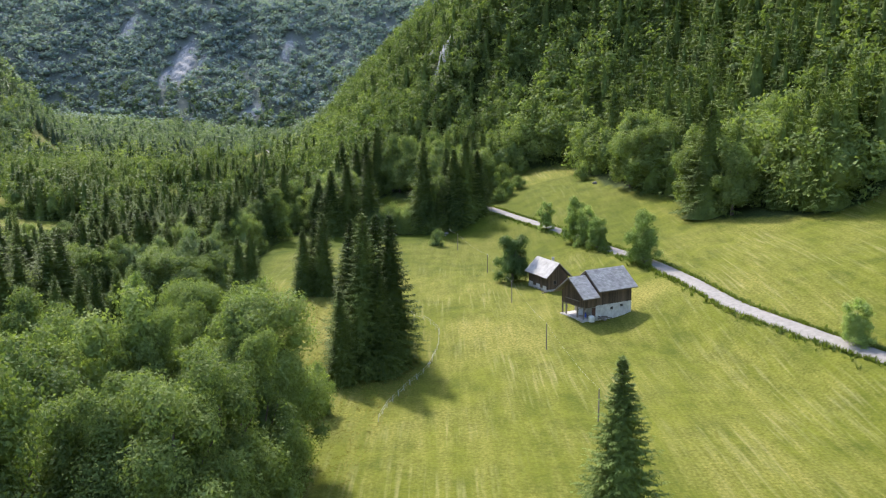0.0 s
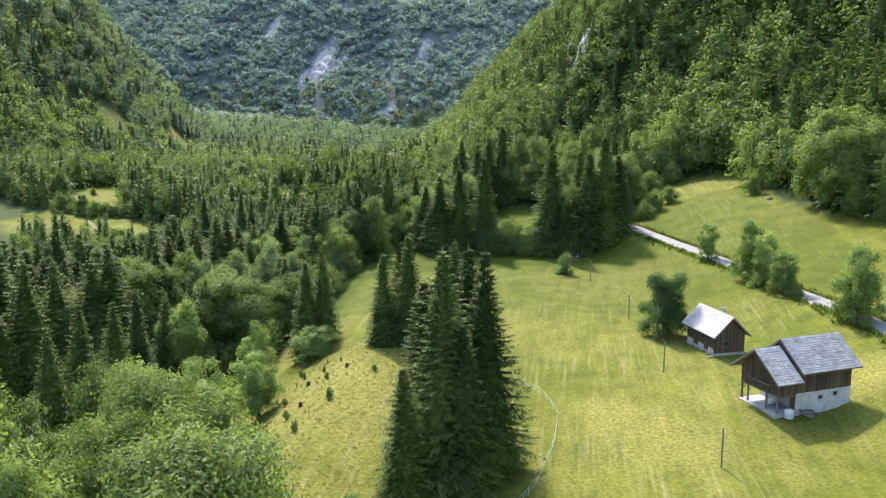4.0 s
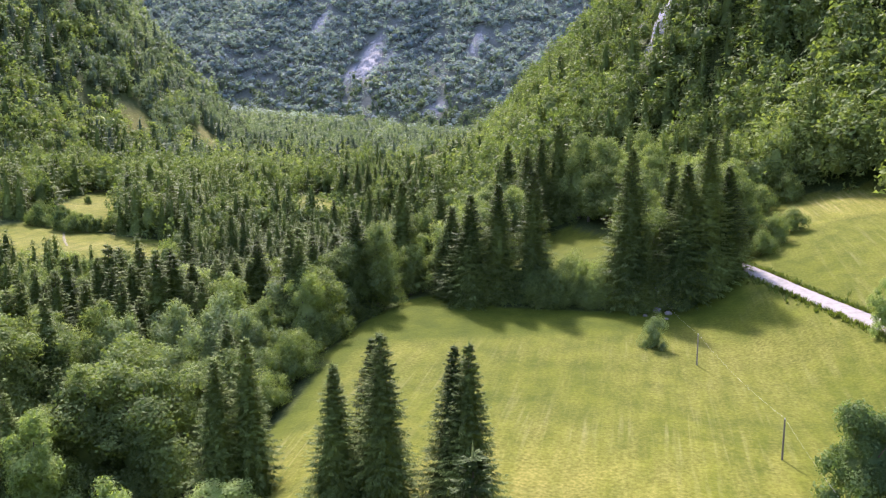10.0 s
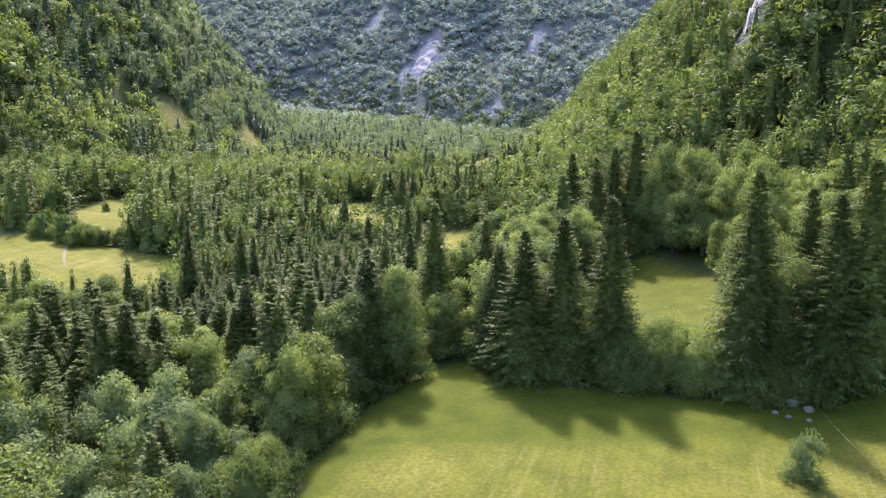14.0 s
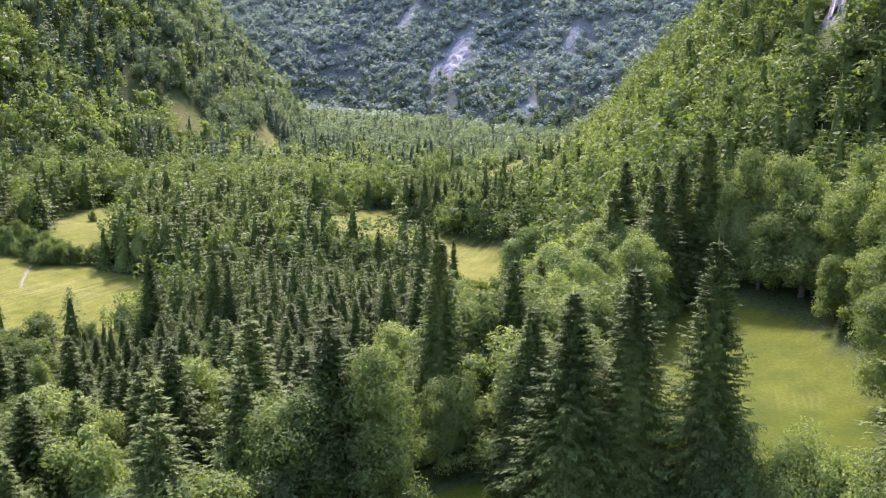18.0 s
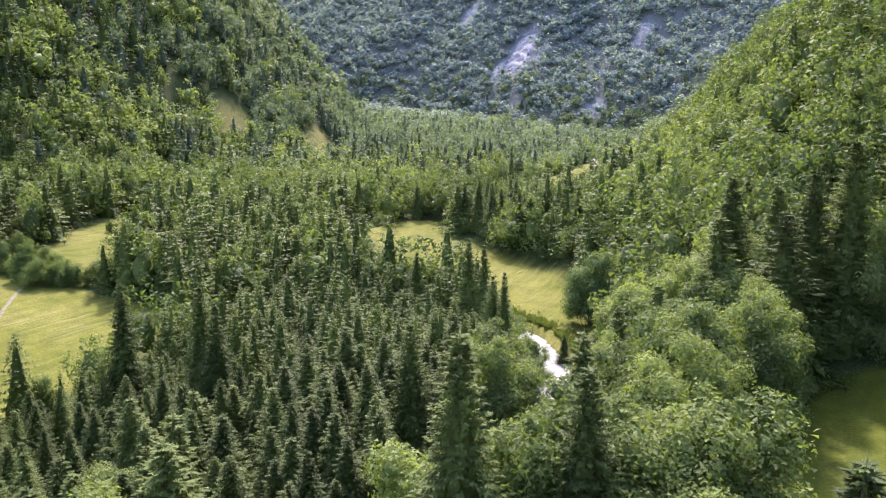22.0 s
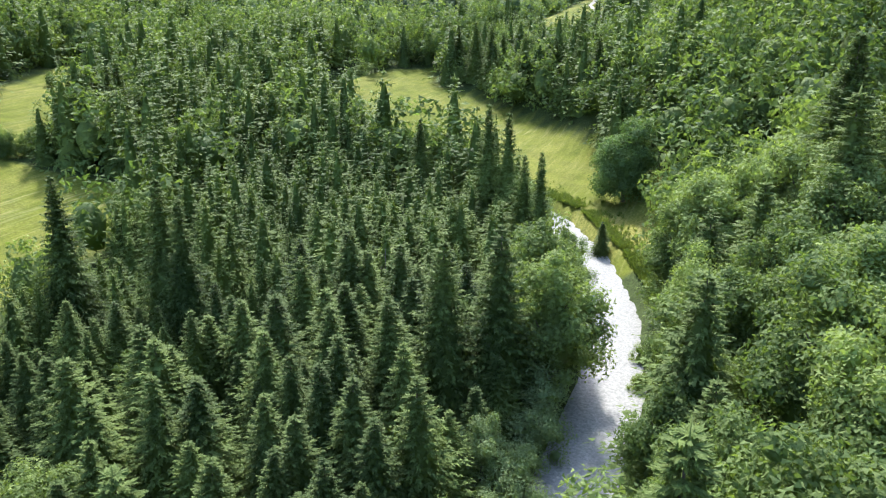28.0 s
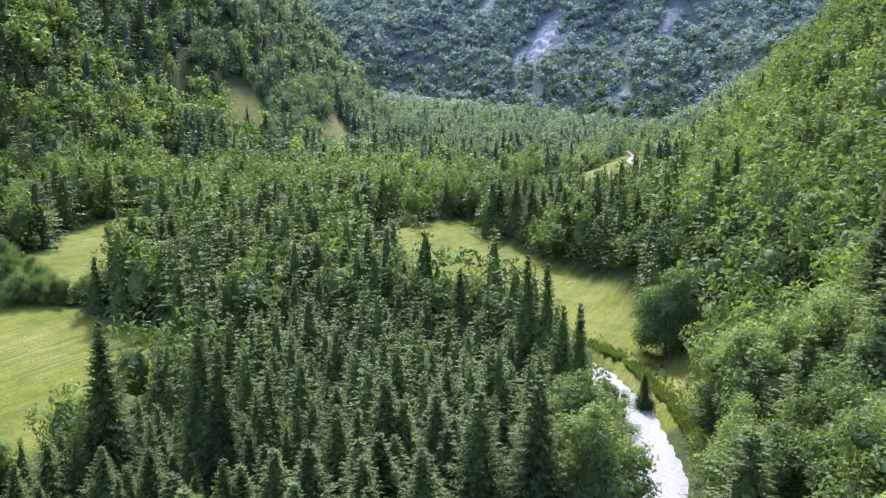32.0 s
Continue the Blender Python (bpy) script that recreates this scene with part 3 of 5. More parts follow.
SLIM = [tree_proto("ash", leaf_crown(s, 16, rad, n, 11000, 0.20, -0.15, 1, 0.45, 0.55), broad_trunk(s, 16, rad), M_SUNNY_ASH) for s, rad, n in ((25, 4.4, 36), (26, 4.0, 30))]
SHRUBS = [tree_proto("shrub", leaf_crown(s, 16, rad, n, 7000, 0.36, -0.3, 2, 0.45, 0.55), broad_trunk(s, 16, rad, 3), M_LEAF) for s, rad, n in ((27, 8.5, 16), (28, 10.0, 19))]


BUSHES = [tree_proto("bush", leaf_crown(s, 16, 8.0, n, 5000, 0.36, -0.5, 2, 0.45, 0.55), broad_trunk(s, 16, 6, 4), M_WILLOW) for s, n in ((63, 13), (64, 11))]


def tree(kind, protos, x, y, height, unit, wide=1.0, pick=0, turn=0.0, label="", category="tree", group=""):
    crown, trunk = protos[pick % len(protos)]
    top = tagged(new(kind), label, category, group)
    s = height / unit
    top.matrix_world = Matrix.Translation((x, y, float(land(x, y)))) @ Matrix.Rotation(turn, 4, "Z") @ Matrix.Diagonal((s * wide, s * wide, s, 1))
    for part_name, me in (("trunk", trunk), ("crown", crown)):
        o = new(part_name, me)
        o.parent = top
    return top


# the trees that stand out, one by one: x, y, height, width factor, pick
KNOWN = []


def stand(kind, protos, unit, label, rows, category="tree", group=""):
    for k, (x, y, h, wide, pick) in enumerate(rows):
        KNOWN.append((x, y, h))
        tree(kind, protos, x, y, h, unit, wide, pick, 2.4 * k + x, label, category, group)


stand("spruce", SPRUCES, 20, "tall dark spruce standing on the meadow", [
    (-13.5, 132, 28.4, 0.9, 0), (-9.4, 137.5, 27.2, 0.9, 2), (-17, 127, 16, 1.05, 1), (-12.5, 146, 25.3, 0.9, 1), (-16.5, 137, 23, 1.0, 1), (-11, 131, 20, 1.0, 0), (-19.3, 177.6, 18.9, 0.9, 1), (-31.4, 175.6, 16.2, 1.0, 0), (-27, 176, 19.3, 0.95, 1),
    (-21.2, 180, 17.8, 0.95, 2), (-29.5, 181, 17.5, 0.95, 2), (-48.2, 184, 18.6, 0.95, 0), (-45.8, 186.5, 18.9, 0.9, 1), (16.6, 71, 20.5, 1.0, 2)], group="meadow spruces")
stand("spruce", SPRUCES, 20, "tall spruce at the edge of the meadow", [
    (-6.2, 266, 31, 0.95, 2), (8, 269, 30, 1.0, 0), (1.5, 274, 27, 0.9, 1), (-3, 262.5, 17, 0.7, 1), (-25, 266, 27, 0.95, 1), (-32, 267, 24, 1.15, 0), (-37, 264, 22, 1.2, 2), (-55.6, 279, 27, 0.95, 0),
    (-48, 284, 21, 1.0, 1), (-42, 269, 19, 1.2, 0), (4, 267, 27, 1.05, 2), (12, 273, 22, 1.1, 0)], group="edge spruces")
stand("spruce", STAND_SPRUCES, 20, "tall slender spruce rising above the young stand", [
    (-100, 386, 24.5, 0.85, 1), (-96, 385, 23.5, 0.8, 1), (-119, 399, 18, 0.85, 0), (-140, 414, 15, 0.9, 1), (-85.4, 368.7, 21.5, 0.7, 1), (-89, 372, 20, 0.8, 0), (-139.6, 328, 22, 0.9, 2),
    (-127, 333, 22, 0.9, 0), (-122, 331, 20, 0.9, 1), (-79, 331, 23, 1.05, 2), (-84, 327, 22, 1.0, 0), (-88, 322, 17, 1.1, 2), (-79.3, 389, 7, 1.3, 2)], group="river spruces")
er = np.random.RandomState(29)
stand("spruce", STAND_SPRUCES, 20, "tall dark spruce along the edge of the river meadow", [(float(-174 + 9.3 * k + er.uniform(-2, 2)), float(np.interp(-174 + 9.3 * k, [-174, -166, -134, -104, -92], [541, 529, 502, 474, 458]) + 3 + er.uniform(0, 3)),
    float(er.uniform(17, 22)), 0.95, k) for k in range(9)], group="meadow edge spruces")
stand("spruce", SPRUCES, 20, "very tall dark spruce behind the shaded clearing", [(-34, 357.5, 29, 0.95, 0), (-29, 359, 31, 1.0, 1), (-39, 362, 27, 1.0, 1), (-46, 367, 29, 1.05, 2)],
      group="clearing spruces")
stand("beech", EDGE_BEECHES, 16, "tall spreading light green beech beside the shaded clearing", [(-22, 355, 25, 0.85, 0), (-14, 349, 26, 0.9, 1), (-5, 338, 24, 0.95, 2), (-1, 326, 22, 0.95, 0), (-2, 312, 20, 1.0, 1), (-3, 298, 19, 1.0, 2)], group="clearing beeches")
stand("beech", EDGE_BEECHES, 16, "light green beech on the wooded river bank", [(-60, 303, 10, 0.9, 0), (-60.5, 295, 12, 0.9, 1), (-56.5, 311, 9, 0.95, 2), (-73.5, 303, 11, 0.9, 2), (-55, 300, 16, 1.0, 0)], group="bank beeches")
stand("spruce", STAND_SPRUCES, 20, "dark spruce on the bank above the river", [(-82, 175, 18, 0.9, 0), (-81, 181, 19, 0.85, 1), (-79, 188, 17, 0.9, 2), (-84, 168, 19, 0.9, 0), (-77, 195, 18, 0.9, 1), (-85.5, 161, 17, 0.9, 2)], group="bank spruces")
stand("spruce", STAND_SPRUCES, 20, "dark spruce in the clump between two meadows", [(-203, 391, 16, 1.15, 0), (-199, 395, 19, 1.1, 1), (-206, 396, 15, 1.1, 2), (-196, 399, 20, 1.0, 0), (-201, 401, 18, 1.1, 1), (-193, 394, 17, 1.1, 2), (-190, 400, 19, 1.1, 0)], group="clump spruces")
stand("field_maple", MAPLES, 16, "round dark maple in the hedge", [(-221, 372, 10, 0.9, 0), (-232, 374, 9, 1.0, 1)], group="maples")
stand("maple", MAPLES, 16, "dense dark green maple standing alone on grass", [(16.8, 189, 12.6, 1.05, 1), (-80.5, 415, 18, 1.1, 0)], group="maples")
stand("roadside_tree", ROADSIDE, 16, "slender light green ash beside the gravel road", [(31, 235.5, 8.5, 0.9, 0), (36.3, 216.5, 12.5, 0.85, 0), (38.4, 211.5, 10.5, 0.95, 1)], group="roadside trees")
stand("roadside_tree", ROADSIDE, 16, "full green leaf tree beside the gravel road", [(46.8, 182.4, 12.6, 0.98, 1), (40.2, 203.5, 8.5, 1.1, 0), (65, 121, 7.5, 1.05, 1)], group="roadside trees")
stand("young_ash", SLIM, 16, "slim young ash with airy light leaves on the bank", [(-55, 155, 14, 1.15, 0), (-53.4, 172, 13.2, 0.95, 1), (-46, 155, 11, 1.2, 0), (-51, 147, 11, 1.3, 1), (-71, 167, 8, 0.9, 1),
                                                                                                (-73, 185.5, 15.8, 0.95, 1)], group="bank trees")
stand("young_ash", ROADSIDE, 16, "small round young ash on the grassy bank", [(-19, 112, 8.0, 0.95, 1)])
stand("fruit_tree", ROADSIDE, 16, "low spreading fruit tree on the grassy bank", [(-44, 177, 6, 1.9, 0)])
stand("willow", WILLOWS, 16, "large pale green willow beside the river", [(-74, 231, 19, 1.05, 0), (-68, 240, 17, 1.0, 1), (-79, 222, 16, 1.1, 1), (-66, 226, 14, 1.0, 0), (-86, 236, 17, 1.0, 0), (-79, 343, 9, 0.9, 1), (-79, 333, 7, 1.2, 0),
                                                                          (-80, 362, 9, 1.0, 1), (-92, 392, 8, 1.2, 0), (-76, 318, 8, 1.1, 1), (-83, 378, 8, 1.1, 0), (-70, 214, 13, 1.1, 1), (-62, 218, 11, 1.1, 0), (-60, 250, 12, 1.1, 1), (-64, 258, 13, 1.0, 0), (-90, 225, 17, 1.0, 1)], group="willows")
stand("willow_bush", BUSHES, 16, "small grey-green willow bush at the meadow edge", [(-1.8, 240, 5.2, 0.8, 0), (-204, 530, 8, 1.2, 1), (-201, 515, 8, 1.2, 0), (-207, 545, 8, 1.2, 1), (-98, 399, 7, 1.2, 0), (-105, 405, 7, 1.3, 1), (-112, 410, 8, 1.2, 0), (-120, 414, 8, 1.2, 1), (-129, 419, 8, 1.2, 0), (-138, 424, 8, 1.3, 1), (-148, 430, 8, 1.2, 0), (-158, 436, 8, 1.2, 1)], "bush", "willow bushes")
stand("shrub", SHRUBS, 16, "leafy green shrub at the meadow edge", [(-60, 233, 5, 0.8, 0), (-57, 240, 3.5, 0.9, 1), (50, 286, 6.5, 0.7, 0), (20, 283, 5, 0.9, 1), (24, 290, 6, 0.9, 0), (28, 297, 5, 1.0, 1), (20, 300, 6, 0.9, 0), (24, 322, 7, 1.0, 1),
    (33, 329, 7, 1.0, 0), (-254, 431, 4, 0.8, 0), (-228, 384, 6, 0.9, 1), (-220, 381, 6, 0.9, 0), (-213, 377, 6, 0.9, 1), (-236, 386, 6, 0.8, 0), (-244, 388, 7, 0.8, 1), (-33, 150, 1.6, 0.6, 0), (-38, 146, 1.2, 0.7, 1), (-36, 158, 1.0, 0.7, 0),
    (-41, 153, 1.1, 0.7, 1), (-35, 141, 1.4, 0.6, 0), (-29, 160, 0.9, 0.8, 1), (-43, 166, 1.2, 0.7, 1), (42, 200, 1.8, 1.0, 0), (37, 212, 1.8, 1.1, 1), (47, 179, 1.6, 1.1, 0), (-66, 352, 3, 0.8, 0), (-65, 345, 3, 0.8, 1)], "bush", "shrubs")
row = np.random.RandomState(17)
stand("shrub", SHRUBS, 16, "dense dark hedge shrub between two meadows", [(float(np.interp(k, [0, 7, 11, 17, 22], [-236, -214, -208, -205, -196]) + row.uniform(-1, 1)), float(np.interp(k, [0, 7, 11, 17, 22], [374, 370, 375, 389, 395]) + row.uniform(-1, 1)), float(row.uniform(4.5, 7.5)), 0.8, k) for k in range(23)], "bush", "hedge shrubs")
stand("willow_bush", BUSHES, 16, "grey-green willow bush leaning over the river bank", [(float(-73.2 - 0.5 * math.sin(k)), float(298 + 4.6 * k), float(row.uniform(3.5, 6.5)), 1.15, k) for k in range(8)]
      + [(float(-76.5 - 0.8 * k), float(349 + 4.5 * k), float(row.uniform(3.5, 6)), 1.2, k) for k in range(8)] + [(-62.5, 352, 2.6, 1.4, 0), (-62.2, 345, 2.8, 1.4, 1), (-63.5, 360, 2.2, 1.5, 1)], "bush", "willow bushes")
stand("shrub", SHRUBS, 16, "dense green hedge shrub below the tall spruces", [(float(x), float(y), float(h), 0.75, int(k)) for x, y, h, k in zip(
    np.linspace(-24, 1, 13), np.linspace(262.5, 264.5, 13) + row.uniform(-0.8, 1.5, 13), row.uniform(5.0, 8.0, 13), row.randint(0, 2, 13))], "bush", "hedge shrubs")

stand("shrub", SHRUBS, 16, "tall leafy hedge shrub below the spruces", [(float(x), float(y), float(h), 0.7, int(k)) for x, y, h, k in zip(
    np.linspace(-25, 0, 12), np.linspace(265.5, 267.5, 12) + row.uniform(-0.8, 0.8, 12), row.uniform(6.5, 9.5, 12), row.randint(0, 2, 12))], "bush", "hedge shrubs")
stand("shrub", SHRUBS, 16, "bushy green shrub between meadow and river wood", [(float(x), float(y), float(h), 0.8, int(k)) for x, y, h, k in zip(
    np.interp(np.linspace(188, 256, 17), [188, 213, 227, 250, 260], [-67, -56.5, -57.5, -59, -56]) + row.uniform(-1.5, 0.8, 17), np.linspace(188, 256, 17), row.uniform(4.0, 8.0, 17), row.randint(0, 2, 17))], "bush", "hedge shrubs")

# woods: candidates on a jittered grid, kept off the open land
PATH_LINE = [(0, 0), (2, 60), (-10, 140), (-25, 200), (-54, 256)]
rs = np.random.RandomState(7)


def field(x0, x1, y0, y1, gap):
    gx, gy = np.meshgrid(np.arange(x0, x1, gap), np.arange(y0, y1, gap))
    x, y = gx.ravel(), gy.ravel()
    return x + rs.uniform(-0.42, 0.42, x.shape) * gap, y + rs.uniform(-0.42, 0.42, x.shape) * gap


def wooded(x, y, margin):
    ok = np.ones(x.shape, bool)
    for shape in OPEN.values():
        for dx, dy in ((0, 0), (margin, 0), (-margin, 0), (0, margin), (0, -margin)):
            ok &= ~inside(x + dx, y + dy, shape)
    ok &= away(x, y, RIVER) > 5.5 + margin * 0.6
    ok &= (away(x, y, ROAD) > np.where(y > 285, 2.2, 3 + margin * 0.5)) & (away(x, y, FAR_ROAD) > 3)
    ok &= ~inside(x, y, [(-22, 258), (-9, 258), (-7, 282), (-22, 282)])
    # only the part of the valley that lies ahead of the flight
    ok &= (x > np.minimum(-0.62 * y - 12, -54 - 1.5 * (y - 245))) & (x < 0.62 * y + 15)
    ok &= ~((y > 720) & (x - foot_x(y) > 140) & (y < 1150))
    ok &= ~((y < 60) & (x > -30))
    return ok


def bands():
    """Places of the woods, nearest band first: x, y, distance from the flight."""
    found = []
    for near, far, gap in ((0, 130, 5.2), (130, 360, 5.8), (360, 700, 7.0), (700, 2600, 8.6)):
        x, y = field(-1400, 700, 20, 2100, gap)
        d = away(x, y, PATH_LINE)
        k = (d >= near) & (d < far) & wooded(x, y, 1.6)
        found.append((x[k], y[k], d[k]))
    return found


def planted(x, y):
    """The dense young spruce stand beside the river."""
    return inside(x, y, [(-78, 285), (-76, 330), (-84, 368), (-96, 390), (-128, 408), (-160, 400), (-150, 350), (-140, 300), (-110, 270)])


def conifer_share(x, y):
    s = 0.36 + 0.45 * waves(x, y, 90, 12) - 0.25 * (y > 1120)
    s = s + 0.25 * (x < -90) * (y > 200) * (y < 420) + 0.36 * (x - foot_x(y) > -4) * (x > 55) * (y < 400) - 0.05 * (x - foot_x(y) > 30) * (y >= 330) - 0.6 * (x > -66) * (x < 10) * (y > 262) * (y < 345) - 0.1 * (x > -66) * (y >= 345) * (y < 420) - 0.1 * (left_x(y) - x > 40)
    s = s - 0.9 * (x > -80) * (x < -10) * (y < 138)
    return np.where(planted(x, y), 0.97, s - 0.35 * (x < -50) * (x > -105) * (y > 185) * (y < 265))


def many(x, y, z, height, wide, protos, unit, seed):
    """Joined copies of low crowns."""
    r = np.random.RandomState(seed)
    kind = r.randint(len(protos), size=len(x))
    a = r.rand(len(x)) * 6.283
    vs, fs, n = [], [], 0
    for k, (pv, pf) in enumerate(protos):
        m = kind == k
        if not m.any():
            continue
        s, c, w = (height[m] / unit)[:, None], np.cos(a[m])[:, None], np.sin(a[m])[:, None]
        wd = wide[m][:, None]
        px, py, pz = pv[:, 0][None], pv[:, 1][None], pv[:, 2][None]
        v = np.stack([(px * c - py * w) * s * wd + x[m][:, None], (px * w + py * c) * s * wd + y[m][:, None], pz * s + z[m][:, None]], -1)
        f = pf[None] + (np.arange(m.sum()) * len(pv))[:, None, None] + n
        vs.append(v.reshape(-1, 3))
        fs.append(f.reshape(-1, 3))
        n += v.shape[0] * v.shape[1]
    return np.concatenate(vs), np.concatenate(fs)


def low_spruces(whorls, per, sprays, big, rings, wide, seeds):
    return [spruce_crown(s, 20, wide + 0.6 * (s % 3), whorls, per, sprays, bare=0.03, power=0.92, big=big, core=0.42, rings=rings) for s in seeds]


def low_beeches(lobes, leaves, size, body, seeds):
    return [leaf_crown(s, 16, 4.9 + 0.5 * (s % 3), lobes, leaves, size, -0.22, body) for s in seeds]


LOD = [(low_spruces(26, 10, 7, 1.7, 8, 6.2, (31, 32, 33)), low_beeches(26, 1300, 0.42, 1, (41, 42, 43))),
       (low_spruces(18, 9, 4, 2.2, 6, 6.6, (34, 35, 36)), low_beeches(18, 520, 0.60, 1, (44, 45, 46))),
       (low_spruces(11, 8, 2, 3.2, 5, 7.2, (37, 38)), low_beeches(11, 230, 0.80, 0, (47, 48, 49))),
       (low_spruces(8, 6, 1, 4.5, 4, 7.6, (39, 40)), low_beeches(8, 76, 1.2, 0, (50, 51, 52)))]
SCRUB = [leaf_crown(s, 16, 6.4, 8, 56, 1.15, -0.1, 0, 0.0, 0.7) for s in (53, 54, 55)]
taken = np.array(KNOWN)
for band, (x, y, d) in enumerate(bands()):
    con = rs.rand(len(x)) < conifer_share(x, y)
    clear = np.ones(len(x), bool)
    for tx, ty, th in taken:
        clear &= np.hypot(x - tx, y - ty) > 1.2 + 0.11 * th
    for shape in CLEARED:
        clear &= ~inside(x, y, shape)
    for cx, cy, a, b_, _ in ROCKS[3:6]:
        clear &= np.hypot((x - cx + 4) / (a + 4), (y - cy + 10) / (b_ + 11)) > 1
    clear &= (rocky(x, y, 1.15) <= 0) & (con | (rs.rand(len(x)) < np.where((x > foot_x(y)) & (y < 560), 0.92, 0.68))) & ~((y > 1180) & (rs.rand(len(x)) < 0.2))
    x, y, d, con = x[clear], y[clear], d[clear], con[clear]
    z = land(x, y) - 0.3
    grow = rs.uniform(0.7, 1.22, len(x))
    h = np.where(con, 21, 16.5) * grow * np.where(planted(x, y), 0.62, 1.0) * np.where((y < 125) & (x > -70), 1.3, 1.0) * np.where((x > 30) & (y < 430), 1.25, 1.0) * np.where((x > -165) & (x < -90) & (y > 515) & (y < 612), 0.62, 1.0) * np.where((x > -215) & (x < -112) & (y > 225) & (y < 345), 0.72, 1.0)
    h = h * np.where(con & (d > 300), 0.88, 1.0)
    wide = rs.uniform(0.85, 1.2, len(x)) * np.where((y < 125) & (x > -70), 0.82, 1.0) * (1.15 if band == 3 else 1.0) * np.where(planted(x, y), 1.05, 1.0)
    joined = np.ones(len(x), bool)
    if band == 0:
        # the nearest trees are things of their own
        order = np.argsort(d - 45 * (y < 130))
        for flag, kind, protos, unit, label in ((con, "spruce", (STAND_SPRUCES, STAND_SPRUCES, WOOD_SPRUCES), 20, "dark green spruce in the valley wood"), (~con, "beech", (BEECHES, EDGE_BEECHES, WOOD_BEECHES), 16, "fresh green beech in the valley wood")):
            pick = [i for i in order if flag[i]][:285]
            for k, i in enumerate(pick):
                tree(kind, protos[0 if k < 14 else 1 if k < 60 else 2], x[i], y[i], h[i], unit, wide[i] * (1.2 if kind == "spruce" else 1.05), int(i), float(i), label, group=kind + " wood")
                joined[i] = False
    for flag, protos, unit, mat, name, label in ((con & joined, LOD[band][0], 20, M_SPRUCE, "spruce_wood", "dark green spruce wood on the valley floor and slopes"),
                                                 (~con & joined, LOD[band][1], 16, M_LEAF, "beech_wood", "fresh green beech wood on the valley slopes")):
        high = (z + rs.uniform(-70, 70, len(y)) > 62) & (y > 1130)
        # trees beyond about 470 m take the haze-tinted copies
        hazed = ~high & (d + rs.uniform(-140, 140, len(d)) > 470)
        cool = M_HAZED_SPRUCE if mat is M_SPRUCE else M_HAZED_LEAF
        for part_of, mat_, name_, label_ in ((~high & ~hazed, mat, name, label), (hazed, cool, "hill_" + name, label + ", far off with haze in its colour"), (high, M_HAZED_SCRUB, "mountain_scrub", "scrub wood high on the far mountain, haze in its colour")):
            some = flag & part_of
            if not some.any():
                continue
            v, f = many(x[some], y[some], z[some], h[some], wide[some] * (1.4 if mat_ is M_HAZED_SCRUB else 1), SCRUB if mat_ is M_HAZED_SCRUB else protos, 16 if mat_ is M_HAZED_SCRUB else unit, band)
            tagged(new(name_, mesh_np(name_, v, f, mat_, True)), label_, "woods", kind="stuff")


# tufts of uncut grass along the road and the banks
def tufts(spots, seed, tall):
    r = np.random.RandomState(seed)
    x, y = spots[:, 0], spots[:, 1]
    n = len(x)
    a = r.rand(n, 5) * 6.283
    h = (tall * r.uniform(0.5, 1.3, n))[:, None]
    lean = r.uniform(0.35, 0.9, (n, 5)) * h
    bx, by = x[:, None] + r.uniform(-0.25, 0.25, (n, 5)), y[:, None] + r.uniform(-0.25, 0.25, (n, 5))
    z = (land(x, y) - 0.05)[:, None] + 0 * a
    w = 0.16 * h
    v = np.stack([np.stack([bx - w * np.sin(a), by + w * np.cos(a), z], -1), np.stack([bx + w * np.sin(a), by - w * np.cos(a), z], -1),
                  np.stack([bx + lean * np.cos(a), by + lean * np.sin(a), z + h], -1)], 2)
    return v.reshape(-1, 3), np.arange(n * 15).reshape(-1, 3)


M_TUFT = foliage("uncut grass", (0.075, 0.115, 0.020), (0.17, 0.21, 0.05), thin=0.4)
M_STRAW = foliage("dry grass", (0.14, 0.13, 0.035), (0.30, 0.26, 0.09), thin=0.4)
rv = np.random.RandomState(23)
verge = []
for (ax, ay), (bx, by) in zip(ROAD[:-1], ROAD[1:]):
    long_ = math.hypot(bx - ax, by - ay)
    t, side = rv.rand(int(long_ * 13)), rv.choice([-1, 1], int(long_ * 13))
    off = side * (1.95 + rv.exponential(0.45, len(t)) * np.where(side < 0, 1.0, 0.6))
    verge.append(np.column_stack([ax + (bx - ax) * t + off * (by - ay) / long_, ay + (by - ay) * t - off * (bx - ax) / long_]))
v, f = tufts(np.concatenate(verge), 5, 0.75)
tagged(new("grass", mesh_np("grass", v, f, M_TUFT)), "uncut green grass fringing the gravel road", "grass", kind="stuff")
bank = np.column_stack([rv.uniform(-62, 10, 30000), rv.uniform(60, 182, 30000)])
bank = bank[(inside(bank[:, 0], bank[:, 1], [(-18, 60), (-22, 104), (-36, 128), (-64, 150), (-66, 176), (-40, 180), (-22, 172), (-12, 150), (-4, 128), (-10, 100), (-12, 60)]))]
v, f = tufts(bank, 6, 0.22)
tagged(new("grass", mesh_np("grass", v, f, M_STRAW)), "rough uncut grass on the dry hillock", "grass", kind="stuff")
shore = []
for (ax, ay), (bx, by) in zip(RIVER[4:12], RIVER[5:13]):
    t = rv.rand(900)
    off = 6.3 + rv.exponential(1.4, 900)
    long_ = math.hypot(bx - ax, by - ay)
    shore.append(np.column_stack([ax + (bx - ax) * t + off * (by - ay) / long_, ay + (by - ay) * t - off * (bx - ax) / long_]))
v, f = tufts(np.concatenate(shore), 7, 0.7)
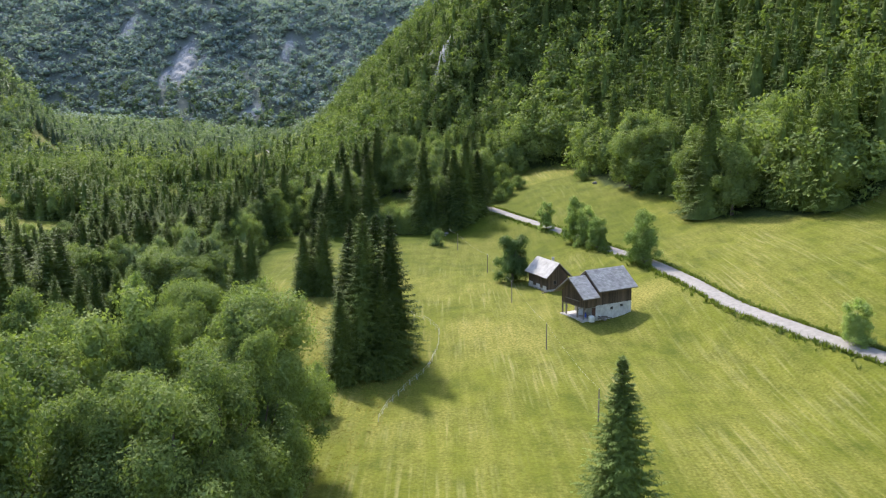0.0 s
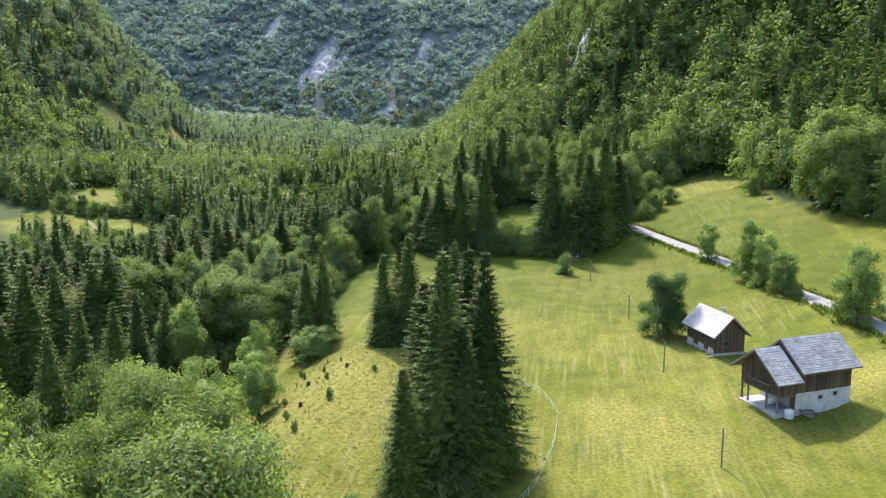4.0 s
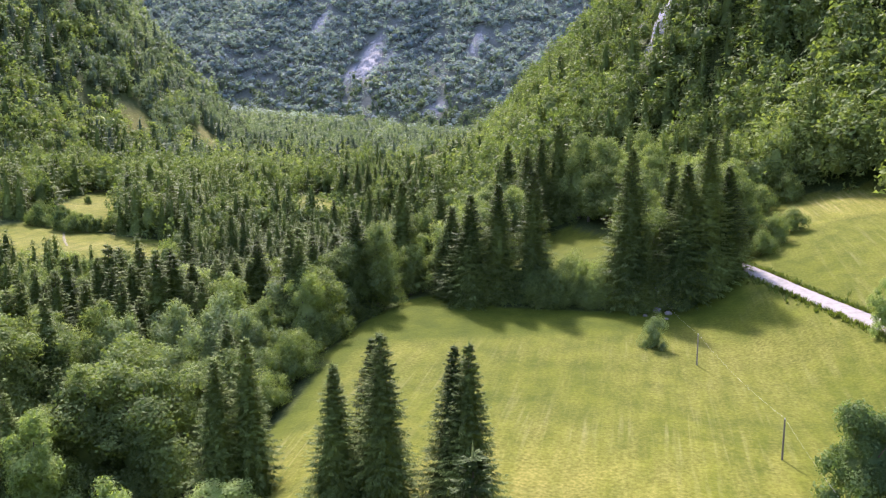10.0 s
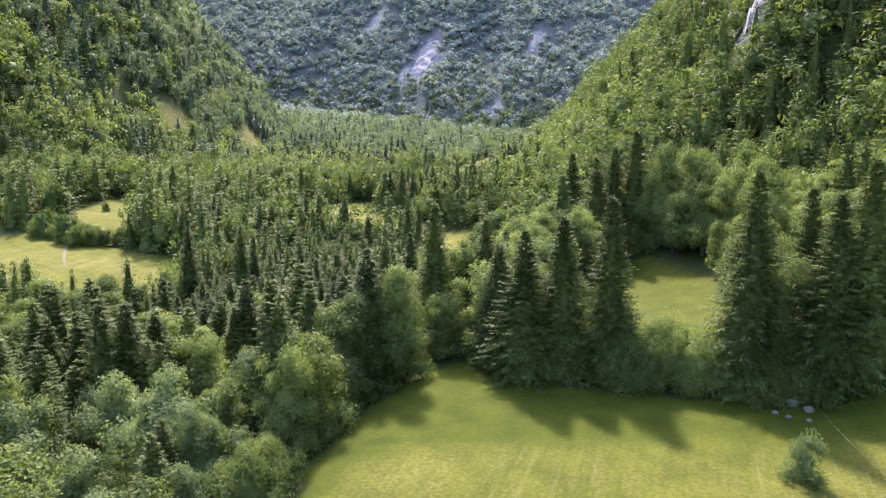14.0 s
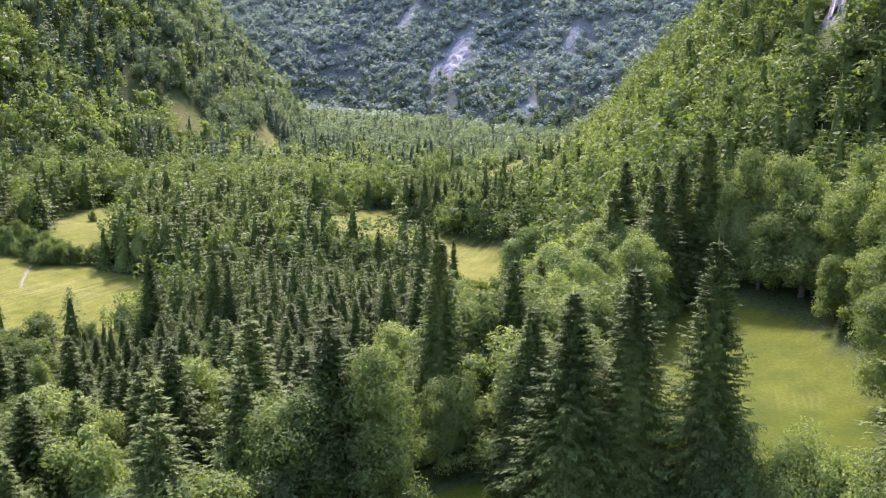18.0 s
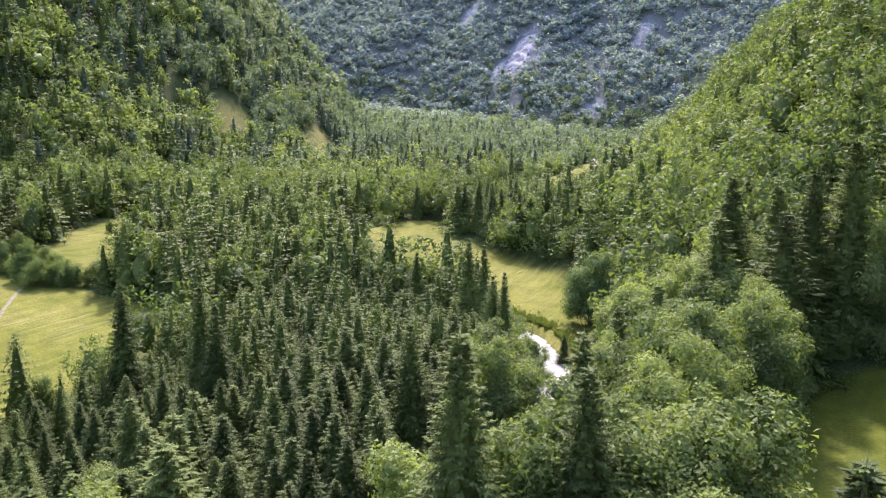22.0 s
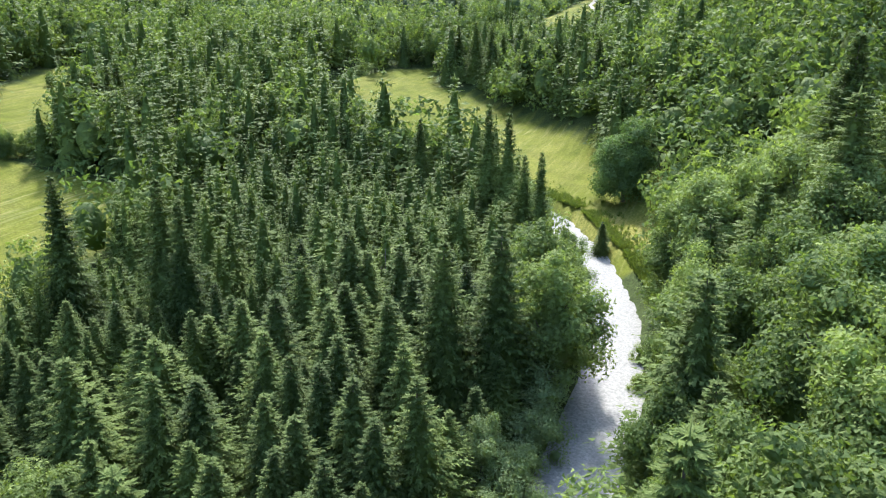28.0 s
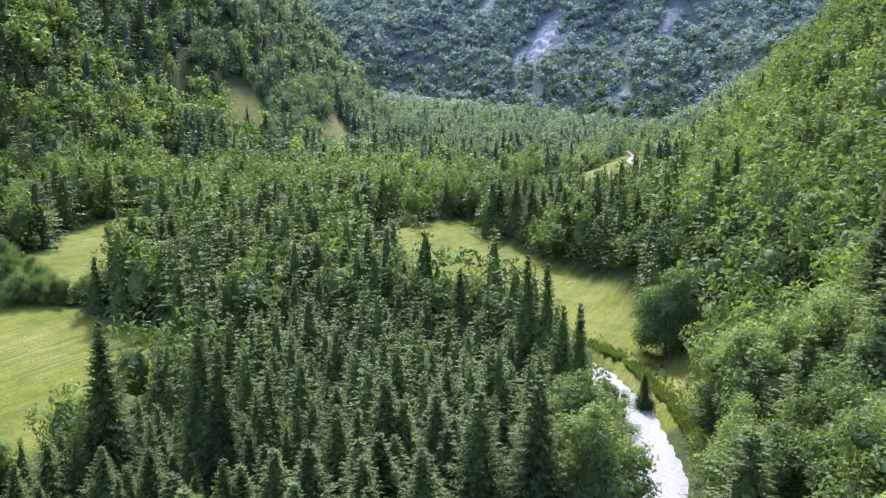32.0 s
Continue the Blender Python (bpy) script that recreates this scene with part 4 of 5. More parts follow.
tagged(new("grass", mesh_np("grass", v, f, M_TUFT)), "lush green grass along the river bank", "grass", kind="stuff")

# ---- buildings ----


def wood_material(name, dark, light, grain=(6, 6, 0.5)):
    m, n, b = material(name, 0.85)
    coord = n.nodes.new("ShaderNodeTexCoord")
    turn = node(n, "Mapping", Scale=grain)
    n.links.new(coord.outputs["Object"], turn.inputs["Vector"])
    f = noise_tex(n, 1.6, 6, turn.outputs[0], 0.65)
    info = n.nodes.new("ShaderNodeObjectInfo")
    t = maths(n, "ADD", maths(n, "MULTIPLY", f, 0.75), maths(n, "MULTIPLY", info.outputs["Random"], 0.35))
    n.links.new(ramp(n, t, (0.3, dark), (0.8, light)), b.inputs["Base Color"])
    bump(n, b, f, 0.5, 0.02)
    return m


def plain_material(name, dark, light, rough=0.85, scale=1.5, relief=0.02):
    m, n, b = material(name, rough)
    f = noise_tex(n, scale, 6)
    info = n.nodes.new("ShaderNodeObjectInfo")
    t = maths(n, "ADD", maths(n, "MULTIPLY", f, 0.85), maths(n, "MULTIPLY", info.outputs["Random"], 0.24))
    n.links.new(ramp(n, t, (0.3, dark), (0.75, light)), b.inputs["Base Color"])
    bump(n, b, f, 0.4, relief)
    return m


M_PLANK = wood_material("weathered dark planks", (0.035, 0.024, 0.017), (0.15, 0.105, 0.07))
M_BEAM = wood_material("grey weathered beam", (0.10, 0.085, 0.07), (0.26, 0.225, 0.185))
M_REDWOOD = wood_material("red-brown boards", (0.06, 0.028, 0.02), (0.16, 0.08, 0.055))
M_PLASTER = plain_material("lime-washed wall", (0.40, 0.385, 0.35), (0.66, 0.645, 0.61))
M_SLATE = plain_material("grey fibre-cement tiles", (0.20, 0.197, 0.188), (0.41, 0.405, 0.39), 0.85, 0.9)
M_PALE_TILE = plain_material("pale weathered tiles", (0.25, 0.243, 0.222), (0.48, 0.47, 0.44), 0.9, 0.9)
M_CONCRETE = plain_material("pale concrete", (0.22, 0.21, 0.19), (0.44, 0.43, 0.40))
M_WHITE = plain_material("white plastic", (0.62, 0.63, 0.62), (0.80, 0.81, 0.80), 0.4)
M_BLUE = plain_material("blue plastic", (0.02, 0.05, 0.28), (0.03, 0.08, 0.40), 0.4)
M_DARK = plain_material("dark opening", (0.012, 0.011, 0.010), (0.03, 0.028, 0.025))
M_WIRE = plain_material("dull steel wire", (0.25, 0.25, 0.25), (0.4, 0.4, 0.4), 0.5)
M_TAPE = plain_material("pale fence tape", (0.40, 0.42, 0.39), (0.6, 0.61, 0.58), 0.7)
M_STONE = plain_material("grey field stone", (0.12, 0.108, 0.085), (0.25, 0.23, 0.19), 0.9, 2.0, 0.1)


def box(bm, x0, x1, y0, y1, z0, z1):
    v = [bm.verts.new(p) for p in ((x0, y0, z0), (x1, y0, z0), (x1, y1, z0), (x0, y1, z0), (x0, y0, z1), (x1, y0, z1), (x1, y1, z1), (x0, y1, z1))]
    for f in ((3, 2, 1, 0), (4, 5, 6, 7), (0, 1, 5, 4), (1, 2, 6, 5), (2, 3, 7, 6), (3, 0, 4, 7)):
        bm.faces.new([v[i] for i in f])
    return bm


def finish(name, bm, mat, bevel=0.0):
    if bevel:
        bmesh.ops.bevel(bm, geom=bm.edges[:], offset=bevel, segments=1, affect="EDGES")
    me = bpy.data.meshes.new(name)
    bm.to_mesh(me)
    bm.free()
    me.materials.append(mat)
    return me


def part(name, me, parent, m=None, label=""):
    o = new(name, me)
    o.parent = parent
    if m is not None:
        o.matrix_local = m
    return tagged(o, label)


def block(name, parent, mat, x0, x1, y0, y1, z0, z1, bevel=0.015, label=""):
    return part(name, finish(name, box(bmesh.new(), x0, x1, y0, y1, z0, z1), mat, bevel), parent, None, label)


def pierced(name, parent, mat, x0, x1, y0, y1, z0, z1, holes, label=""):
    """A wall along x with openings (x0, x1, z0, z1) through it."""
    bm = bmesh.new()
    xs_ = sorted({x0, x1, *[h[0] for h in holes], *[h[1] for h in holes]})
    for a, b in zip(xs_[:-1], xs_[1:]):
        cuts = sorted((h[2], h[3]) for h in holes if h[0] <= a and h[1] >= b)
        low = z0
        for c, d in cuts:
            box(bm, a, b, y0, y1, low, c)
            low = d
        box(bm, a, b, y0, y1, low, z1)
    return part(name, finish(name, bm, mat), parent, None, label)


def gable_planks(parent, mat, x, thick, width, step, z_low, z_eave, z_ridge, skip=None):
    """Upright boards that fill a gable across y at x."""
    n = int(round(width / step))
    for k in range(n):
        a, b = width * k / n + 0.01, width * (k + 1) / n - 0.01
        tops = [z_eave + (z_ridge - z_eave) * (1 - abs(2 * y / width - 1)) - 0.12 for y in (a, b)]
        low = z_low(0.5 * (a + b)) if callable(z_low) else z_low
        if min(tops) - low < 0.15:
            continue
        out = 0.012 * (k % 2)
        bm = bmesh.new()
        v = [bm.verts.new(p) for p in ((x - out, a, low), (x - out, b, low), (x - out, b, tops[1]), (x - out, a, tops[0]),
                                       (x + thick, a, low), (x + thick, b, low), (x + thick, b, tops[1]), (x + thick, a, tops[0]))]
        for f in ((3, 2, 1, 0), (4, 5, 6, 7), (0, 1, 5, 4), (1, 2, 6, 5), (2, 3, 7, 6), (3, 0, 4, 7)):
            bm.faces.new([v[i] for i in f])
        bmesh.ops.recalc_face_normals(bm, faces=bm.faces)
        part("plank", finish("plank", bm, mat), parent)


def side_planks(parent, mat, x0, x1, y, z0, z1, step=0.32):
    n = int(round((x1 - x0) / step))
    w = (x1 - x0) / n
    me = finish("plank", box(bmesh.new(), 0.01, w - 0.01, 0, 0.05, 0, z1 - z0), mat, 0.008)
    for k in range(n):
        part("plank", me, parent, Matrix.Translation((x0 + k * w, y + 0.014 * (k % 2), z0)))


def gable_roof(parent, mat, x0, x1, width, over, z_eave, z_ridge, rows, label, facing=-1):
    """Two slopes along x, laid in overlapping rows of tiles, with a ridge cap and boards at the ends."""
    roof = part("roof", finish("roof_deck", bmesh.new(), M_BEAM), parent, None, label)
    half = width / 2 + over
    slope = (z_ridge - z_eave) / half
    for side in (-1, 1):
        bm = bmesh.new()
        pts = [(width / 2, z_ridge), (width / 2 + side * half, z_eave)]
        v = []
        for x in (x0, x1):
            for y, z in pts:
                v += [bm.verts.new((x, y, z - 0.16)), bm.verts.new((x, y, z - 0.03))]
        for f in ((0, 1, 3, 2), (4, 6, 7, 5), (0, 2, 6, 4), (1, 5, 7, 3), (2, 3, 7, 6), (0, 4, 5, 1)):
            bm.faces.new([v[i] for i in f])
        bmesh.ops.recalc_face_normals(bm, faces=bm.faces)
        part("deck", finish("deck", bm, M_BEAM), roof)
        length = math.hypot(half, z_ridge - z_eave)
        w = length / rows
        # overlapping rows of tiles: single pieces on the slope that faces the flight, one joined part behind
        n = max(4, int((x1 - x0) / 0.6))
        step = (x1 - x0) / n
        tile = finish("roof_tile", box(bmesh.new(), 0, step - 0.015, -0.03, w * 1.1, -0.02, 0.07), mat)
        rest = bmesh.new()
        for k in range(rows):
            t = (k * w)
            y = width / 2 + side * (half - t * half / length)
            z = z_eave + t * (z_ridge - z_eave) / length
            rot = Matrix.Rotation(math.atan(slope) * (1 if side < 0 else -1) + side * 0.09, 4, "X")
            m = Matrix.Translation((0, y, z + 0.05)) @ rot
            if side > 0:
                m = m @ Matrix.Rotation(math.pi, 4, "Z") @ Matrix.Translation((-(x0 + x1), 0, 0))
            for c in range(n):
                place = m @ Matrix.Translation((x0 + c * step, 0, 0.006 * math.sin(7.1 * c + 3.3 * k)))
                if side == facing:
                    part("roof_tile", tile, roof, place)
                else:
                    old = len(rest.verts)
                    box(rest, 0, step - 0.015, -0.03, w * 1.1, -0.02, 0.07)
                    rest.verts.ensure_lookup_table()
                    bmesh.ops.transform(rest, matrix=place, verts=rest.verts[old:])
        if side != facing:
            o = part("roof_tiles", finish("roof_tiles", rest, mat), roof)
            tagged(o, "joined roof tiles of the far slope", kind="stuff")
        for x in (x0 - 0.03, x1):
            bm = bmesh.new()
            v = []
            for dx in (0, 0.05):
                for y, z in pts:
                    v += [bm.verts.new((x + dx, y, z - 0.24)), bm.verts.new((x + dx, y, z + 0.03))]
            for f in ((0, 1, 3, 2), (4, 6, 7, 5), (0, 2, 6, 4), (1, 5, 7, 3), (2, 3, 7, 6), (0, 4, 5, 1)):
                bm.faces.new([v[i] for i in f])
            bmesh.ops.recalc_face_normals(bm, faces=bm.faces)
            part("barge_board", finish("barge_board", bm, M_BEAM), roof)
    bm = bmesh.new()
    v = [bm.verts.new(p) for x in (x0 - 0.04, x1 + 0.04) for p in ((x, width / 2 - 0.22, z_ridge - 0.10), (x, width / 2, z_ridge + 0.09), (x, width / 2 + 0.22, z_ridge - 0.10), (x, width / 2, z_ridge - 0.02))]
    for f in ((0, 1, 5, 4), (1, 2, 6, 5), (2, 3, 7, 6), (3, 0, 4, 7), (0, 3, 2, 1), (4, 5, 6, 7)):
        bm.faces.new([v[i] for i in f])
    bmesh.ops.recalc_face_normals(bm, faces=bm.faces)
    part("ridge_cap", finish("ridge_cap", bm, mat), roof)
    # snow hooks near the ridge
    hook = finish("snow_hook", box(bmesh.new(), -0.04, 0.04, -0.04, 0.04, 0, 0.14), M_WIRE, 0.01)
    for k in range(int((x1 - x0) / 0.9)):
        for side in (-1, 1):
            part("snow_hook", hook, roof, Matrix.Translation((x0 + 0.5 + 0.9 * k, width / 2 + side * 0.75, z_ridge - 0.75 * slope + 0.02)))
    return roof


def small_window(parent, x, y, z, w, h):
    win = block("window", parent, M_DARK, x - w / 2, x + w / 2, y + 0.12, y + 0.15, z, z + h, 0, "small dark window")
    for a, b, c, d in ((-w / 2, w / 2, 0, 0.06), (-w / 2, w / 2, h - 0.06, h), (-w / 2, -w / 2 + 0.06, 0.06, h - 0.06), (w / 2 - 0.06, w / 2, 0.06, h - 0.06), (-0.025, 0.025, 0.06, h - 0.06)):
        block("frame", win, M_BEAM, x + a, x + b, y + 0.06, y + 0.12, z + c, z + d, 0.006)
    block("sill", win, M_CONCRETE, x - w / 2 - 0.05, x + w / 2 + 0.05, y - 0.05, y + 0.05, z - 0.07, z, 0.01)


def barn():
    top = tagged(new("barn"), "old timber barn with lime-washed ground floor and grey tiled roof", "barn")
    L, W = 12.2, 6.96
    X = 3.3
    # ground floor of masonry, open at the front bay
    ground = pierced("wall", top, M_PLASTER, X, L, 0, 0.42, -1.0, 2.55, [(6.75, 7.55, 1.25, 1.85), (9.25, 10.05, 1.5, 2.1)], "lime-washed masonry wall")
    small_window(top, 7.15, 0.12, 1.25, 0.8, 0.6)
    small_window(top, 9.65, 0.12, 1.5, 0.8, 0.6)
    block("wall", top, M_PLASTER, X, L, W - 0.42, W, -1.0, 2.55)
    block("wall", top, M_PLASTER, L - 0.42, L, 0.42, W - 0.42, -0.4, 2.55)
    block("wall", top, M_PLASTER, X, X + 0.35, 0.42, W - 0.42, -1.0, 2.55)
    block("floor", top, M_CONCRETE, -0.35, X, 0.0, W, -0.5, 0.12, 0.03, "pale concrete floor of the open bay")
    block("loft_floor", top, M_BEAM, 0.1, L - 0.1, 0.1, W - 0.1, 2.55, 2.7)
    block("door", top, M_REDWOOD, X - 1.15, X - 0.3, 0.06, 0.12, 0.12, 2.2, 0.01, "dark red-brown plank door")
    block("wall", top, M_PLASTER, X - 0.3, X, 0.0, 0.35, -0.4, 2.5)
    # boarded upper storey
    side_planks(top, M_PLANK, X, L, 0.0, 2.45, 5.55)
    side_planks(top, M_PLANK, X, L, W - 0.07, 2.45, 5.55)
    side_planks(top, M_PLANK, 0.0, X, 0.0, 2.3, 4.75)
    side_planks(top, M_PLANK, 0.0, X, W - 0.07, 2.3, 4.75)
    gable_planks(top, M_PLANK, 0.02, 0.06, W, 0.30, lambda y: 2.5, 5.0, 7.85)
    gable_planks(top, M_PLANK, L - 0.07, 0.06, W, 0.30, 2.45, 5.9, 8.8)
    gable_planks(top, M_PLANK, X + 0.02, 0.06, W, 0.30, 4.6, 5.9, 8.8)
    block("balcony_board", top, M_PLANK, -0.16, -0.06, 1.4, 5.6, 2.62, 3.5, 0.01)
    block("balcony_rail", top, M_BEAM, -0.2, -0.02, 1.3, 5.7, 3.5, 3.62, 0.015)
    for y in (0.02, 2.0, 5.5, W - 0.26):
        block("post", top, M_BEAM, 0.02, 0.26, y, y + 0.24, 0.12, 2.5, 0.02)
    block("beam", top, M_BEAM, -0.05, 0.2, 0, W, 2.36, 2.56, 0.02)
    for y in (0.26, 1.8, 5.2, W - 0.5):
        m = pose(0.14, y, 1.75, 45 if y < 1 or y > 5.5 else -45)
        part("brace", finish("brace", box(bmesh.new(), -0.06, 0.06, -0.06, 0.06, -0.1, 0.85), M_BEAM, 0.01), top, m)
    gable_roof(top, M_SLATE, X - 0.25, L + 0.75, W, 1.0, 5.45, 8.97, 15, "grey tiled main roof in even rows")
    gable_roof(top, M_SLATE, -1.15, X - 0.3, W, 1.27, 4.44, 8.02, 15, "lower grey tiled roof over the open bay")
    top.matrix_world = pose(27.32, 150.61, -0.05, 0, 0, 29.13)
    return top


def hut():
    top = tagged(new("hut"), "small dark timber hut with pale tiled roof and chimney", "hut")
    # built with its ridge along x, then turned
    L, W = 8.7, 5.34
    block("foundation", top, M_CONCRETE, -0.05, L + 0.05, -0.05, W + 0.05, -1.2, 0.18, 0.03, "pale stone foundation")
    side_planks(top, M_PLANK, 0, L, 0.0, 0.18, 3.2)
    side_planks(top, M_PLANK, 0, L, W - 0.07, 0.18, 3.2)
    gable_planks(top, M_PLANK, 0.0, 0.07, W, 0.28, 0.18, 3.2, 5.95)
    gable_planks(top, M_PLANK, L - 0.08, 0.07, W, 0.28, 0.18, 3.2, 5.95)
    for a, b in ((0.35, 1.9), (3.3, 5.0), (6.6, 8.4)):
        block("plinth_panel", top, M_PLASTER, a, b, W + 0.01, W + 0.07, 0.0, 0.85, 0.01, "white plastered plinth panel")
    door = block("door", top, M_REDWOOD, -0.05, -0.008, 1.1, 2.0, 0.2, 2.1, 0.01, "plank door in the gable")
    block("door_handle", door, M_WIRE, -0.1, -0.05, 1.85, 1.9, 1.1, 1.16, 0.005)
    win = block("window", top, M_DARK, -0.04, -0.016, 3.0, 3.7, 1.3, 2.1, 0, "small dark window")
    for a, b, c, d in ((2.95, 3.75, 1.24, 1.31), (2.95, 3.75, 2.09, 2.16), (2.95, 3.02, 1.31, 2.09), (3.68, 3.75, 1.31, 2.09)):
        block("frame", win, M_BEAM, -0.06, -0.02, a, b, c, d, 0.006)
    for x in (2.2, 6.0):
        block("window", top, M_DARK, x, x + 0.6, W + 0.005, W + 0.025, 2.2, 2.55, 0, "small dark window")
    gable_roof(top, M_PALE_TILE, -0.85, L + 0.85, W, 0.62, 2.95, 6.2, 14, "pale weathered tiled roof in even rows")
    chimney = block("chimney", top, M_CONCRETE, 2.6, 3.05, W / 2 - 0.6, W / 2 - 0.15, 5.2, 6.95, 0.02, "short pale chimney")
    block("cap", chimney, M_CONCRETE, 2.54, 3.11, W / 2 - 0.66, W / 2 - 0.09, 6.95, 7.03, 0.015)
    # the ridge runs away from the near gable
    top.matrix_world = pose(23.53, 176.08, 0.2, 0, 0, 22.2) @ Matrix.Translation((W, 0, 0)) @ Matrix.Rotation(math.pi / 2, 4, "Z")
    return top


barn()
hut()
AT_BARN = pose(27.32, 150.61, -0.05, 0, 0, 29.13)


def lathe(name, profile, mat, sides=20):
    v, f = [], []
    for r, z in profile:
        for k in range(sides):
            v.append((r * math.cos(6.2832 * k / sides), r * math.sin(6.2832 * k / sides), z))
    for i in range(len(profile) - 1):
        for k in range(sides):
            a, b = i * sides + k, i * sides + (k + 1) % sides
            f.append((a, b, b + sides, a + sides))
    return mesh_np(name, v, f, mat, True)


tank = tagged(new("water_tank", lathe("water_tank", [(0.01, 0), (0.58, 0.0), (0.62, 0.06), (0.6, 0.35), (0.63, 0.4), (0.6, 0.75), (0.62, 0.8), (0.6, 1.05), (0.5, 1.16), (0.2, 1.2), (0.2, 1.26), (0.01, 1.26)], M_WHITE)),
              "round white plastic water tank beside the barn", "tank")
tank.matrix_world = AT_BARN @ Matrix.Translation((1.25, -0.85, -0.25))
bale = tagged(new("hay_bale", lathe("hay_bale", [(0.01, 0), (0.55, 0.0), (0.64, 0.08), (0.65, 0.6), (0.64, 1.1), (0.55, 1.2), (0.01, 1.2)], M_WHITE)), "white wrapped hay bale in the open bay", "hay bale")
bale.matrix_world = AT_BARN @ Matrix.Translation((2.1, 3.6, 0.13))
barrel = tagged(new("barrel", lathe("barrel", [(0.01, 0), (0.27, 0), (0.29, 0.03), (0.29, 0.3), (0.305, 0.33), (0.29, 0.36), (0.29, 0.6), (0.305, 0.63), (0.29, 0.66), (0.28, 0.9), (0.01, 0.9)], M_BLUE)),
                "blue plastic barrel in the open bay", "barrel")
barrel.matrix_world = AT_BARN @ Matrix.Translation((1.5, 1.5, 0.13))
log_mesh = lathe("log", [(0.01, 0), (0.13, 0), (0.14, 0.02), (0.13, 1.1), (0.01, 1.1)], M_BEAM, 10)
lr = np.random.RandomState(8)
for k in range(14):
    o = tagged(new("log", log_mesh), "short pale log in a loose heap beside the barn", "log", "heap of logs")
    o.matrix_world = AT_BARN @ Matrix.Translation((3.6 + lr.uniform(-0.9, 1.0), -1.0 + lr.uniform(-0.5, 0.5), -0.02 + 0.13 * (k % 3) + 0.1)) @ Matrix.Rotation(lr.uniform(0, 3.1), 4, "Z") @ Matrix.Rotation(1.5708, 4, "X")


def stone_mesh(seed):
    r = np.random.RandomState(seed)
    bm = bmesh.new()
    bmesh.ops.create_icosphere(bm, subdivisions=2, radius=1)
    for v in bm.verts:
        v.co = v.co * (1 + 0.28 * noise.noise(v.co * 1.4 + Vector((seed, 0, 0)))) * 1.0
        v.co.z *= 0.62
    return finish("stone", bm, M_STONE)


STONES = [stone_mesh(s) for s in (1, 2, 3)]
sr = np.random.RandomState(3)
places = [(52.9, 275.3, 0.9), (-0.8, 262, 1.0), (1.2, 260.5, 0.7), (-3.0, 258.5, 0.5), (-1.5, 257.5, 0.4), (0.8, 257, 0.35)]
places += [(23.5 + dx, 175.2 + dy, s) for dx, dy, s in ((-0.9, 2.0, 0.3), (-1.2, 3.6, 0.35), (-2.0, 5.4, 0.3), (-2.6, 6.8, 0.35), (-0.5, 0.4, 0.4), (-1.1, -0.3, 0.25))]
places += [(sr.uniform(-44, -24), sr.uniform(136, 168), sr.uniform(0.1, 0.22)) for _ in range(6)]
places += [(-64.0 - 0.2 * k, 338 + 5.5 * k + sr.uniform(-2, 2), sr.uniform(0.3, 0.7)) for k in range(6)]
for x, y, s in places:
    o = tagged(new("stone", STONES[int(sr.randint(3))]), "grey field stone lying in the grass", "stone", "field stones")
    o.matrix_world = Matrix.Translation((x, y, float(land(x, y)) + 0.25 * s)) @ Matrix.Rotation(sr.rand() * 6, 4, "Z") @ Matrix.Diagonal((s, s * sr.uniform(0.7, 1.2), s, 1))
STUMP = lathe("tree_stump", [(0.42, -0.3), (0.33, 0.05), (0.27, 0.4), (0.26, 0.62), (0.01, 0.66)], M_PLANK, 11)
for x, y in ((-37, 149), (-34, 162), (-39, 158)):
    o = tagged(new("tree_stump", STUMP), "dark weathered stump on the dry grassy bank", "stump", "stumps")
    o.matrix_world = Matrix.Translation((x, y, float(land(x, y)))) @ Matrix.Rotation(x, 4, "Z")
BABY = [tree_proto("spruce_sapling", spruce_crown(s, 20, 7, 12, 9, 6, bare=0.0, big=3.0), spruce_trunk(20), M_SPRUCE) for s in (71, 72)]
stand("spruce_sapling", BABY, 20, "tiny spruce sapling on the grassy bank", [(-42 + 0.9 * k + 2.5 * math.sin(5 * k), 158 + 1.3 * k + 3 * math.cos(3 * k), 0.6 + 0.3 * (k % 3), 1.0, k) for k in range(7)], "tree", "saplings")

# ---- poles, wires and fence ----
POLES = [(4.4, 232.4), (11.4, 201), (14.8, 168.1), (18.3, 137), (21.4, 105)]
POLE_TOP = 4.75
for x, y in POLES:
    z = float(land(x, y))
    top = tagged(new("utility_pole"), "thin weathered wooden pole standing in the meadow", "pole", "utility poles")
    top.matrix_world = Matrix.Translation((x, y, z))
    v, f = frustum([(0, 0, -0.6), (0, 0, 2.2), (0, 0, POLE_TOP)], (0.11, 0.1, 0.085), 10)
    part("shaft", mesh_np("shaft", v, f, M_BEAM, True), top)
    part("insulator", lathe("insulator", [(0.01, 0), (0.05, 0), (0.07, 0.05), (0.04, 0.1), (0.05, 0.15), (0.01, 0.17)], M_WHITE, 10), top, Matrix.Translation((0, 0, POLE_TOP)))


